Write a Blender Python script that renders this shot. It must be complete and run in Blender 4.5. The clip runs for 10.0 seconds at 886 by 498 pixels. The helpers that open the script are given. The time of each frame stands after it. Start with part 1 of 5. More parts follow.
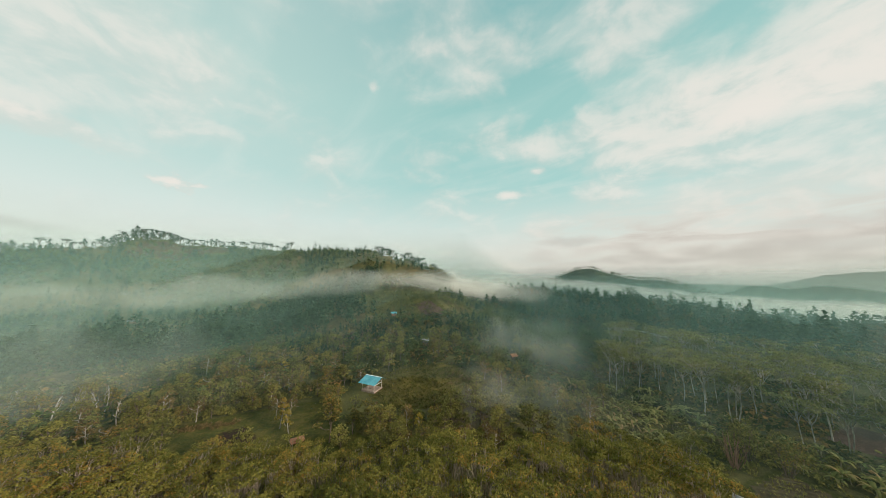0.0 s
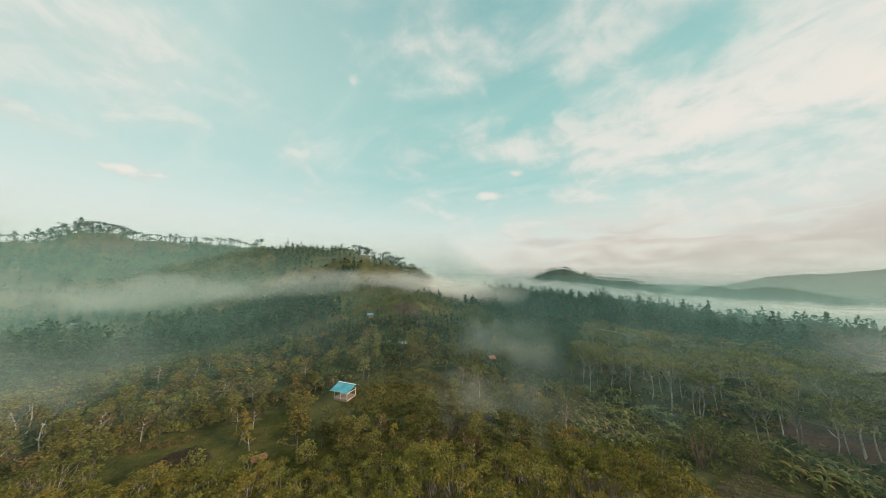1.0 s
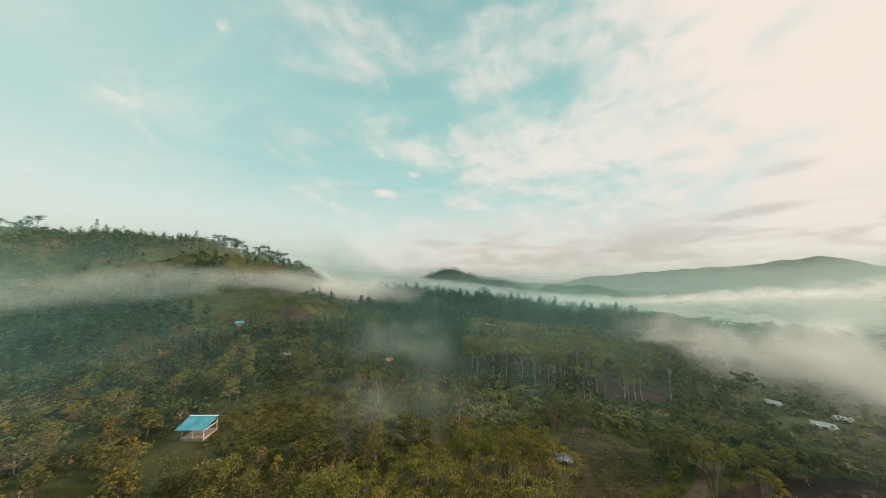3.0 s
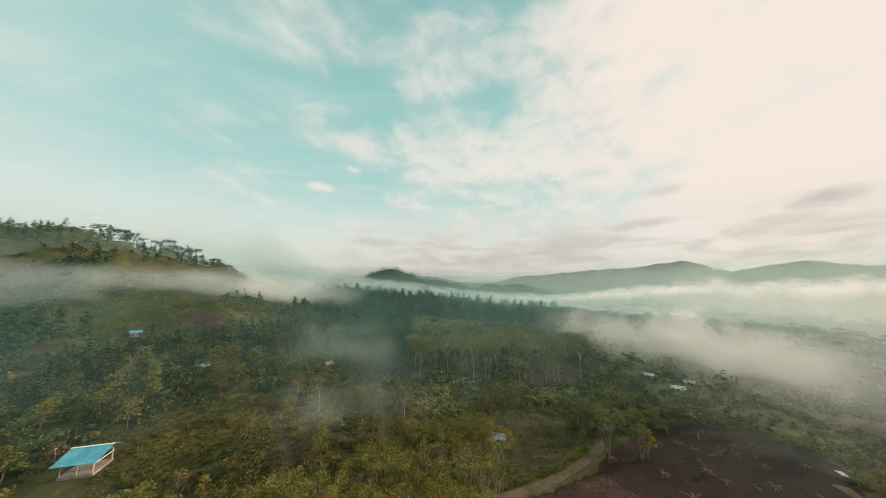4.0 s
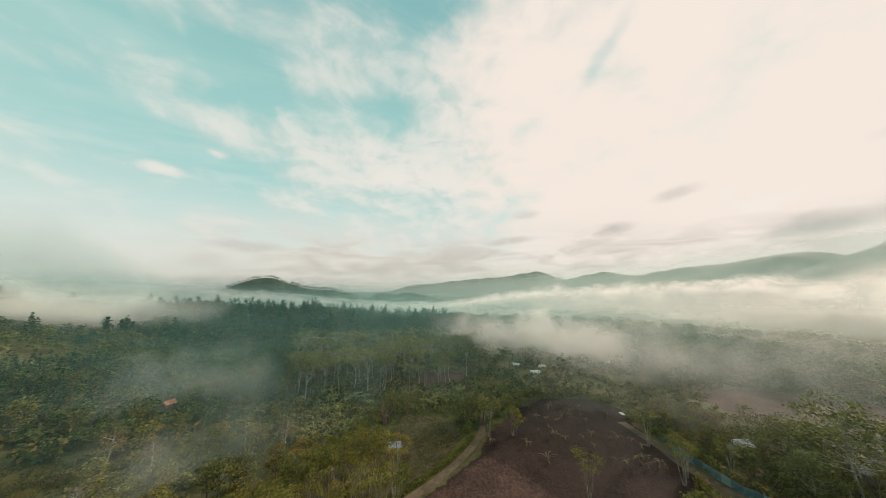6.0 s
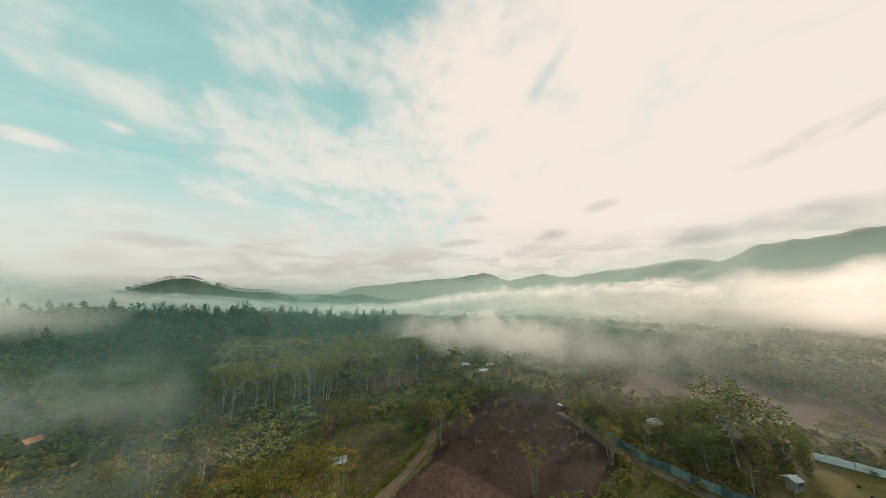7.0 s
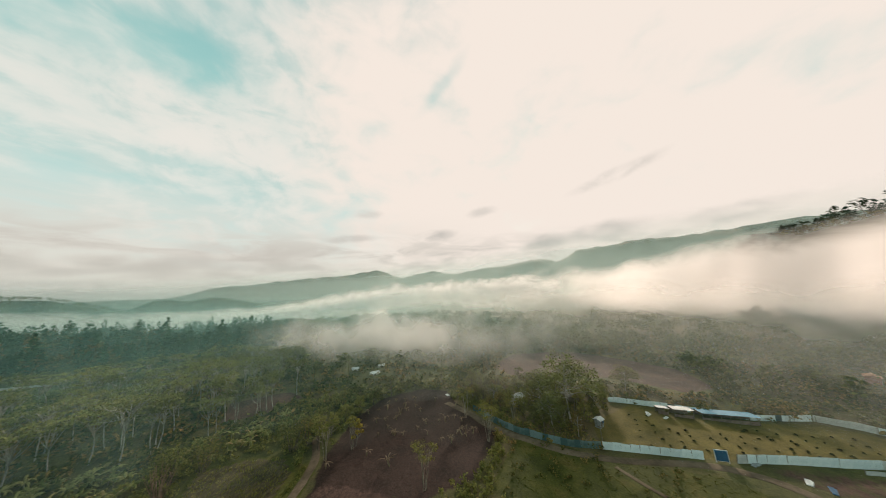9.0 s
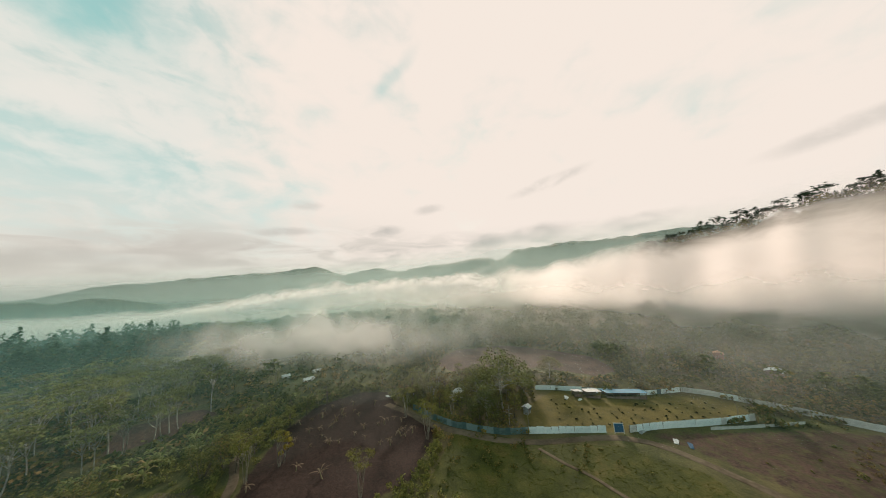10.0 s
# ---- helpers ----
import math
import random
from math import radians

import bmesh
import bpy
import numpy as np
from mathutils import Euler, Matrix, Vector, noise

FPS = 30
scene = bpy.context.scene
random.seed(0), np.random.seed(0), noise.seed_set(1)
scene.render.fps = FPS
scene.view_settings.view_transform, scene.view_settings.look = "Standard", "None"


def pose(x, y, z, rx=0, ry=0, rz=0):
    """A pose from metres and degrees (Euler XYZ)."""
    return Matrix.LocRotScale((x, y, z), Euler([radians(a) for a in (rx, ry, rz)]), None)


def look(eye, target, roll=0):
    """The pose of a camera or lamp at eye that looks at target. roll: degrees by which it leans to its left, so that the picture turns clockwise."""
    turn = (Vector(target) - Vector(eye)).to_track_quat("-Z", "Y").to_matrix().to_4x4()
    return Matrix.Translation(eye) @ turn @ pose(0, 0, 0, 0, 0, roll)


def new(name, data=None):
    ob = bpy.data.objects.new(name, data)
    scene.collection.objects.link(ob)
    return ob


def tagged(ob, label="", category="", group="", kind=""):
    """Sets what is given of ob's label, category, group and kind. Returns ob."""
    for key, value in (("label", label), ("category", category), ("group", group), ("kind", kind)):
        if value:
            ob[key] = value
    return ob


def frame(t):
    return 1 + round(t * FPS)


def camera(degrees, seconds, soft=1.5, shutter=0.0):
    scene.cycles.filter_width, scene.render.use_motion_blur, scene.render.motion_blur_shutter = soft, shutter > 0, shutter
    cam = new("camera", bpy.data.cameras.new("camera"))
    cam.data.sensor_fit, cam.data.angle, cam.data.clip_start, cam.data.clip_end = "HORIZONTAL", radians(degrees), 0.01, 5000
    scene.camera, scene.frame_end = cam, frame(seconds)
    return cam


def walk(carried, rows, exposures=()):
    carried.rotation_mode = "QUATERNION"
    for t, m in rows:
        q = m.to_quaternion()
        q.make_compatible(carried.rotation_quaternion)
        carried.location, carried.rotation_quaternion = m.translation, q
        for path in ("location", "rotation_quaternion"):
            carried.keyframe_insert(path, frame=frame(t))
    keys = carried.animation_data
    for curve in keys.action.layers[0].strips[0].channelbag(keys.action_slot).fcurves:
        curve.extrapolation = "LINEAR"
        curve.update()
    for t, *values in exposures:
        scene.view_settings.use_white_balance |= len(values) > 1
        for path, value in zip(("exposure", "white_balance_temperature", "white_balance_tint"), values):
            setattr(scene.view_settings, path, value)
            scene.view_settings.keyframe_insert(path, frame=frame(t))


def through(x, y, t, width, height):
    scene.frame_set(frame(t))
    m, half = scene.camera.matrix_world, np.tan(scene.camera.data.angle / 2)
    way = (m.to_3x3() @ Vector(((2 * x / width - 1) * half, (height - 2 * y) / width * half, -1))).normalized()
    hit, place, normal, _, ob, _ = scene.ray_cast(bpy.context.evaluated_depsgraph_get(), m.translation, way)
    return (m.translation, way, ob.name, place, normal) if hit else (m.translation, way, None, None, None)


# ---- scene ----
cam = camera(118.71, 10.0, soft=0.5, shutter=0.25)
PATH = [
    (0, (1.35, 1.64, 33.74), (0.48, 101.05, 44.60), 0.44),
    (0.5, (1.56, 2.66, 34.29), (4.01, 102.05, 44.99), 0.58),
    (1, (1.44, 3.78, 34.74), (8.33, 102.98, 45.27), 0.85),
    (1.5, (1.03, 4.83, 35.08), (14.18, 103.41, 45.49), 1.10),
    (2, (0.63, 5.66, 35.36), (23.33, 102.48, 45.83), 1.32),
    (2.5, (-0.01, 5.99, 35.60), (33.75, 99.53, 46.15), 1.33),
    (3, (-1.32, 5.72, 35.76), (43.45, 94.50, 46.42), 1.35),
    (3.5, (-2.92, 5.10, 35.83), (51.84, 88.07, 46.67), 1.38),
    (4, (-4.45, 4.43, 35.81), (58.95, 80.96, 46.96), 1.32),
    (4.5, (-5.54, 3.98, 35.71), (65.31, 73.56, 47.50), 1.11),
    (5, (-6.18, 4.12, 35.51), (71.39, 65.85, 48.64), 0.89),
    (5.5, (-6.33, 4.64, 35.38), (76.74, 58.43, 49.72), 0.64),
    (6, (-6.16, 5.32, 35.35), (81.51, 50.98, 50.47), 0.39),
    (6.5, (-5.82, 6.04, 35.41), (85.69, 43.28, 50.91), 0.20),
    (7, (-5.43, 6.72, 35.57), (89.17, 35.14, 51.18), 0.10),
    (7.5, (-5.14, 7.25, 35.81), (91.76, 26.43, 51.43), 0.00),
    (8, (-4.67, 7.70, 36.05), (93.67, 17.28, 51.49), -0.36),
    (8.5, (-4.17, 7.86, 36.25), (94.71, 7.22, 51.13), -0.91),
    (9, (-3.82, 7.89, 36.54), (94.55, -3.26, 50.66), -1.51),
    (9.5, (-3.96, 7.64, 36.95), (92.70, -14.34, 50.12), -1.73),
    (10, (-4.10, 7.37, 37.47), (90.12, -23.75, 49.96), -1.63),
]
walk(cam, [(t, look(eye, target, roll)) for t, eye, target, roll in PATH])
scene.cycles.transparent_max_bounces = 32

# ---- world and sun ----
SUN_AZ, SUN_EL = 116.0, 19.0


def bearing(az, el):
    """Unit vector towards a compass bearing (degrees clockwise from +y) and elevation."""
    a, e = radians(az), radians(el)
    return Vector((math.sin(a) * math.cos(e), math.cos(a) * math.cos(e), math.sin(e)))


class Nodes:
    """Short notation for building node trees."""

    def __init__(self, tree):
        self.t = tree
        tree.nodes.clear()

    def add(self, kind, **kw):
        n = self.t.nodes.new(kind)
        for k, v in kw.items():
            if k == "op":
                n.operation = v
            elif k == "blend":
                n.blend_type = v
            elif k == "data":
                n.data_type = v
            elif k == "interp":
                n.interpolation_type = v
            elif k == "sky":
                n.sky_type = v
        return n

    def put(self, sock, v):
        if v is None:
            return
        if isinstance(v, bpy.types.NodeSocket):
            self.t.links.new(v, sock)
        else:
            sock.default_value = v

    def math(self, op, a, b=None, c=None, clamp=False):
        n = self.add("ShaderNodeMath", op=op)
        n.use_clamp = clamp
        for s, v in zip(n.inputs, (a, b, c)):
            self.put(s, v)
        return n.outputs[0]

    def vec(self, op, a, b=None, out=0):
        n = self.add("ShaderNodeVectorMath", op=op)
        self.put(n.inputs[0], a)
        if b is not None:
            self.put(n.inputs[3 if op == "SCALE" else 1], b)
        return n.outputs[out]

    def ramp(self, fac, stops):
        n = self.add("ShaderNodeValToRGB")
        els = n.color_ramp.elements
        while len(els) < len(stops):
            els.new(0.5)
        for e, (p, c) in zip(els, stops):
            e.position = p
            e.color = (*c, 1) if len(c) == 3 else c
        self.put(n.inputs[0], fac)
        return n.outputs[0]

    def mix(self, fac, a, b, blend="MIX"):
        n = self.add("ShaderNodeMix", data="RGBA", blend=blend)
        n.clamp_factor = True
        for s, v in ((n.inputs[0], fac), (n.inputs[6], a), (n.inputs[7], b)):
            if isinstance(v, tuple) and len(v) == 3:
                v = (*v, 1)
            self.put(s, v)
        return n.outputs[2]

    def noise(self, vec, scale, detail=4.0, rough=0.55, warp=0.0, out=0):
        n = self.add("ShaderNodeTexNoise")
        self.put(n.inputs["Vector"], vec)
        for k, v in (("Scale", scale), ("Detail", detail), ("Roughness", rough), ("Distortion", warp)):
            n.inputs[k].default_value = v
        return n.outputs[out]

    def span(self, v, a, b, c=0.0, d=1.0, smooth=True):
        n = self.add("ShaderNodeMapRange", interp="SMOOTHSTEP" if smooth else "LINEAR")
        for s, x in zip(n.inputs, (v, a, b, c, d)):
            self.put(s, x)
        return n.outputs[0]


def make_world():
    w = bpy.data.worlds.new("morning_sky")
    scene.world = w
    w.use_nodes = True
    n = Nodes(w.node_tree)
    d = n.add("ShaderNodeTexCoord").outputs["Generated"]
    sep = n.add("ShaderNodeSeparateXYZ")
    n.put(sep.inputs[0], d)
    z = sep.outputs[2]
    sky = n.add("ShaderNodeTexSky", sky="NISHITA")
    sky.sun_disc = False
    sky.sun_elevation, sky.sun_rotation = radians(SUN_EL), radians(SUN_AZ)
    clear = n.ramp(z, [(0.0, (0.80, 0.76, 0.68)), (0.09, (0.80, 0.805, 0.725)), (0.20, (0.65, 0.80, 0.74)), (0.33, (0.43, 0.71, 0.665)),
                       (0.55, (0.36, 0.65, 0.61)), (0.8, (0.26, 0.52, 0.52))])
    clear = n.mix(0.12, clear, n.vec("SCALE", sky.outputs[0], 0.09))
    # bearing and elevation in degrees, ruffled so that cloud edges billow
    az = n.math("MULTIPLY", n.math("ARCTAN2", sep.outputs[0], sep.outputs[1]), 180 / math.pi)
    el = n.math("MULTIPLY", n.math("ARCSINE", z), 180 / math.pi)
    both = n.add("ShaderNodeCombineXYZ")
    n.put(both.inputs[0], az)
    n.put(both.inputs[1], el)
    ball = n.vec("MULTIPLY", d, (1.0, 1.0, 1.7))
    wide = n.vec("SUBTRACT", n.noise(ball, 3.2, 3.0, 0.5, 0.3, out=1), (0.5, 0.5, 0.5))
    tight = n.vec("SUBTRACT", n.noise(ball, 11.0, 6.0, 0.6, 0.2, out=1), (0.5, 0.5, 0.5))
    place = n.vec("ADD", both.outputs[0], n.vec("ADD", n.vec("MULTIPLY", wide, (20.0, 12.0, 0.0)), n.vec("MULTIPLY", tight, (9.0, 6.0, 0.0))))
    calm = n.vec("ADD", both.outputs[0], n.vec("MULTIPLY", tight, (3.0, 1.6, 0.0)))

    def patch(where, a, e, rx, ry, tilt, inner=0.1):
        """An oval cloud patch: 1 at its heart, 0 outside."""
        m = n.add("ShaderNodeMapping")
        m.vector_type = "TEXTURE"
        n.put(m.inputs["Vector"], where)
        m.inputs["Location"].default_value = (a, e, 0)
        m.inputs["Rotation"].default_value = (0, 0, radians(tilt))
        m.inputs["Scale"].default_value = (rx, ry, 1)
        return n.span(n.vec("LENGTH", m.outputs[0], out=1), 1.0, inner)

    big = n.noise(n.vec("ADD", ball, (3.1, 7.7, 0.0)), 2.4, 3.0, 0.5)
    fine = n.noise(ball, 6.5, 8.0, 0.54, 0.3)
    amount = n.math("ADD", n.math("MULTIPLY", n.math("SUBTRACT", big, 0.5), 0.55), n.math("MULTIPLY", n.math("SUBTRACT", fine, 0.5), 1.0))
    for a, e, rx, ry, tilt, gain in CLOUDS:
        amount = n.math("ADD", amount, n.math("MULTIPLY", patch(place if rx > 4 else calm, a, e, rx, ry, tilt), gain))

    def toward(az_, el_, outer, inner):
        dot = n.vec("DOT_PRODUCT", d, tuple(bearing(az_, el_)), out=1)
        return n.span(dot, math.cos(radians(outer)), math.cos(radians(inner)))

    col = n.mix(n.math("MULTIPLY", toward(-72.0, 24.0, 70.0, 2.0), 0.35), clear, (0.76, 0.81, 0.75))
    # thin high veil in long streaks, then the cloud bodies
    turn = n.add("ShaderNodeVectorRotate")
    turn.inputs["Angle"].default_value = radians(35)
    n.put(turn.inputs["Vector"], n.vec("SCALE", n.vec("MULTIPLY", d, (1.0, 1.0, 0.0)), n.math("DIVIDE", 1.0, n.math("ADD", n.math("MAXIMUM", z, 0.0), 0.25))))
    veil = n.noise(n.vec("MULTIPLY", turn.outputs[0], (0.8, 2.2, 1.0)), 1.9, 6.0, 0.55, 0.7)
    veil = n.math("MULTIPLY", n.span(veil, 0.46, 0.74), n.span(n.math("ADD", amount, 0.35), 0.0, 0.6, 0.45, 1.0))
    col = n.mix(n.math("MULTIPLY", veil, 0.42), col, (0.72, 0.79, 0.735))
    cover = n.math("ADD", n.math("MULTIPLY", n.span(amount, -0.12, 0.42), 0.52), n.math("MULTIPLY", n.span(amount, 0.25, 0.95), 0.34))
    lit = n.noise(n.vec("ADD", ball, (0.012, -0.012, 0.035)), 6.5, 8.0, 0.54, 0.3)
    lit = n.math("ADD", n.math("MULTIPLY", n.math("SUBTRACT", fine, lit), 2.4), n.math("MULTIPLY", amount, 0.8))
    cloud = n.mix(n.span(lit, -0.05, 0.62), (0.655, 0.70, 0.65), (0.885, 0.815, 0.745))
    col = n.mix(cover, col, cloud)
    # veil of lit cloud round the sun
    glow = n.math("ADD", toward(129.0, 26.0, 67.0, 36.0), n.math("MULTIPLY", n.math("SUBTRACT", n.math("MULTIPLY", n.math("ADD", fine, big), 0.5), 0.5), 2.2))
    glow = n.math("MULTIPLY", n.span(glow, 0.1, 0.95), toward(129.0, 26.0, 68.0, 50.0))
    glow = n.math("SUBTRACT", glow, n.math("MULTIPLY", patch(calm, 97.5, 40.0, 10.0, 2.0, 38.0), 0.3), clamp=True)
    col = n.mix(glow, col, (0.915, 0.812, 0.73))
    # low grey stratus and a few dark scraps
    low = n.noise(n.vec("MULTIPLY", d, (2.6, 2.6, 11.0)), 2.2, 5.0, 0.52, 0.6)
    band = n.math("MULTIPLY", n.span(low, 0.40, 0.68), n.math("MULTIPLY", n.span(z, 0.21, 0.11), toward(85.0, 5.0, 75.0, 45.0)))
    sheet = n.math("MULTIPLY", n.span(z, 0.30, 0.10), toward(60.0, 4.0, 50.0, 22.0))
    sheet = n.math("MULTIPLY", sheet, n.span(n.math("ADD", low, n.math("MULTIPLY", fine, 0.5)), 0.45, 0.85))
    col = n.mix(n.math("MULTIPLY", sheet, 0.7), col, (0.76, 0.70, 0.625))
    col = n.mix(n.math("MULTIPLY", band, 0.8), col, (0.57, 0.535, 0.48))
    for a, e, rx, ry, tilt, deep in SCRAPS:
        col = n.mix(n.math("MULTIPLY", patch(calm, a, e, rx, ry, tilt, 0.25), n.math("MULTIPLY", n.span(fine, 0.30, 0.55), deep)), col, (0.50, 0.48, 0.44))
    bg = n.add("ShaderNodeBackground")
    n.put(bg.inputs[0], col)
    bg.inputs[1].default_value = 1.0
    out = n.add("ShaderNodeOutputWorld")
    n.put(out.inputs[0], bg.outputs[0])


# cloud patches: bearing, elevation, half width and height (degrees), tilt, gain
CLOUDS = [(11, 26.5, 14, 4.5, -2, 0.36), (27, 26.0, 16, 6.0, -3, 0.44), (42, 26.0, 17, 9.0, 0, 0.55), (54, 25.0, 15, 10.0, 0, 0.55), (62, 30, 16, 13, 0, 0.40),
          (36, 20.5, 13, 3.4, 4, 0.40), (47, 17.8, 13, 3.2, -9, 0.40), (33, 16.3, 9, 2.6, 0, 0.34), (40, 41, 13, 13, 0, 0.46), (61, 41, 12, 12, 0, 0.46), (51, 43, 9, 8, 0, 0.3), (73, 32, 13, 20, 0, 0.40), (52, 12, 22, 7, 0, 0.34),
          (-3, 48, 22, 10, 20, 0.28), (10, 42, 13, 11, 10, 0.20), (22, 44, 15, 11, 0, 0.15), (13.9, 17.4, 3.6, 1.5, 2, 0.75), (20, 21.6, 2.0, 0.9, 0, 0.6),
          (-16.5, 37, 1.6, 1.3, 0, 0.5), (-60, 17.6, 11, 2.9, -6, 0.52), (-46, 13.9, 4.4, 1.4, -10, 0.7), (-58, 30, 26, 16, 0, 0.34), (63, 20, 14, 10, 0, 0.34),
          (25, 10.5, 14, 3.4, 0, 0.34), (-14, 30, 22, 9, 0, -0.30), (23, 33.5, 12, 4, -10, -0.34), (-30, 40, 16, 8, 0, -0.15), (4, 21, 10, 3.0, 0, -0.15)]
# dark scraps of low cloud: the same, and depth
SCRAPS = [(94.2, 10.8, 6.5, 1.7, 7, 0.75), (77, 10.2, 7, 1.2, 4, 0.5), (105.5, 15.8, 4.5, 1.5, 8, 0.45), (131.5, 19.3, 10, 1.5, 14, 0.5), (118.5, 8.6, 6, 2.0, 0, 0.75), (128, 9.4, 9, 2.6, 6, 0.65),
          (168, 16.8, 10, 1.6, 10, 0.45), (145, 9.6, 8, 1.8, 6, 0.6), (26, 7.2, 8, 1.4, 0, 0.45), (54, 4.6, 12, 1.3, -2, 0.4), (57, 7.2, 9, 1.5, 0, 0.35), (-62, 6.2, 8, 0.9, -6, 0.35), (80, 15.4, 4, 1.3, 4, 0.4)]
make_world()
sun = new("sun", bpy.data.lights.new("sun", "SUN"))
sun.data.energy, sun.data.angle, sun.data.color = 4.2, radians(7), (1.0, 0.83, 0.68)
sun.matrix_world = look(bearing(SUN_AZ, SUN_EL) * 200, (0, 0, 0))

# ---- materials ----
def material(name):
    m = bpy.data.materials.new(name)
    m.use_nodes = True
    return m, Nodes(m.node_tree)


def finish(n, color, rough=0.7, bump=None, bump_strength=0.3, bump_dist=0.05, metal=0.0, spec=0.3, through=None):
    """Principled surface; through = (colour, share) adds light that passes the leaf."""
    b = n.add("ShaderNodeBsdfPrincipled")
    for key, v in (("Base Color", color), ("Roughness", rough), ("Metallic", metal), ("Specular IOR Level", spec)):
        if isinstance(v, tuple) and len(v) == 3:
            v = (*v, 1)
        n.put(b.inputs[key], v)
    if bump is not None:
        k = n.add("ShaderNodeBump")
        k.inputs["Strength"].default_value, k.inputs["Distance"].default_value = bump_strength, bump_dist
        n.put(k.inputs["Height"], bump)
        n.put(b.inputs["Normal"], k.outputs[0])
    shader = b.outputs[0]
    if through is not None:
        tr = n.add("ShaderNodeBsdfTranslucent")
        n.put(tr.inputs[0], through[0])
        mx = n.add("ShaderNodeMixShader")
        mx.inputs[0].default_value = through[1]
        n.put(mx.inputs[1], shader)
        n.put(mx.inputs[2], tr.outputs[0])
        shader = mx.outputs[0]
    out = n.add("ShaderNodeOutputMaterial")
    n.put(out.inputs[0], shader)


def leaf_material(name, dark, light, dry, dry_share=0.15, per_tree=True):
    """Leaf colour that varies leaf by leaf, tree by tree and over the land."""
    m, n = material(name)
    geo = n.add("ShaderNodeNewGeometry")
    leaf = geo.outputs["Random Per Island"]
    tree = n.add("ShaderNodeObjectInfo").outputs["Random"]
    land = n.noise(geo.outputs["Position"], 0.09, 3.0)
    f = n.math("ADD", n.math("MULTIPLY", leaf, 0.62), n.math("MULTIPLY", land, 0.38))
    if per_tree:
        f = n.math("ADD", n.math("MULTIPLY", f, 0.66), n.math("MULTIPLY", tree, 0.34))
    col = n.mix(n.span(f, 0.22, 0.78), n.vec("SCALE", dark, 1.05), n.vec("SCALE", light, 1.12))
    patch = n.noise(geo.outputs["Position"], 0.045, 2.0)
    brown = n.math("ADD", n.math("MULTIPLY", leaf, 0.5), n.math("MULTIPLY", patch, 0.8))
    if per_tree:
        brown = n.math("ADD", brown, n.math("MULTIPLY", n.math("SUBTRACT", n.math("FRACT", n.math("MULTIPLY", tree, 7.31)), 0.5), 0.5))
    col = n.mix(n.span(brown, 0.95 - dry_share, 1.1), col, dry)
    finish(n, col, 0.8, spec=0.06, through=(col, 0.24))
    return m


def bark_material(name, dark, light, scale=3.0):
    m, n = material(name)
    pos = n.add("ShaderNodeNewGeometry").outputs["Position"]
    st = n.vec("MULTIPLY", pos, (1.0, 1.0, 0.25))
    a = n.noise(st, scale, 6.0, 0.65)
    b = n.noise(pos, 0.4, 2.0)
    f = n.math("ADD", n.math("MULTIPLY", a, 0.7), n.math("MULTIPLY", b, 0.4))
    finish(n, n.mix(n.span(f, 0.35, 0.72), dark, light), 0.85, a, 0.5, 0.04)
    return m


def soil_color(n, pos, dark, light, rows=None):
    a = n.noise(pos, 1.9, 10.0, 0.75)
    b = n.noise(pos, 0.12, 4.0, 0.6)
    f = n.math("ADD", n.math("MULTIPLY", a, 0.75), n.math("MULTIPLY", b, 0.4))
    return n.mix(n.span(f, 0.44, 0.72), dark, light), a


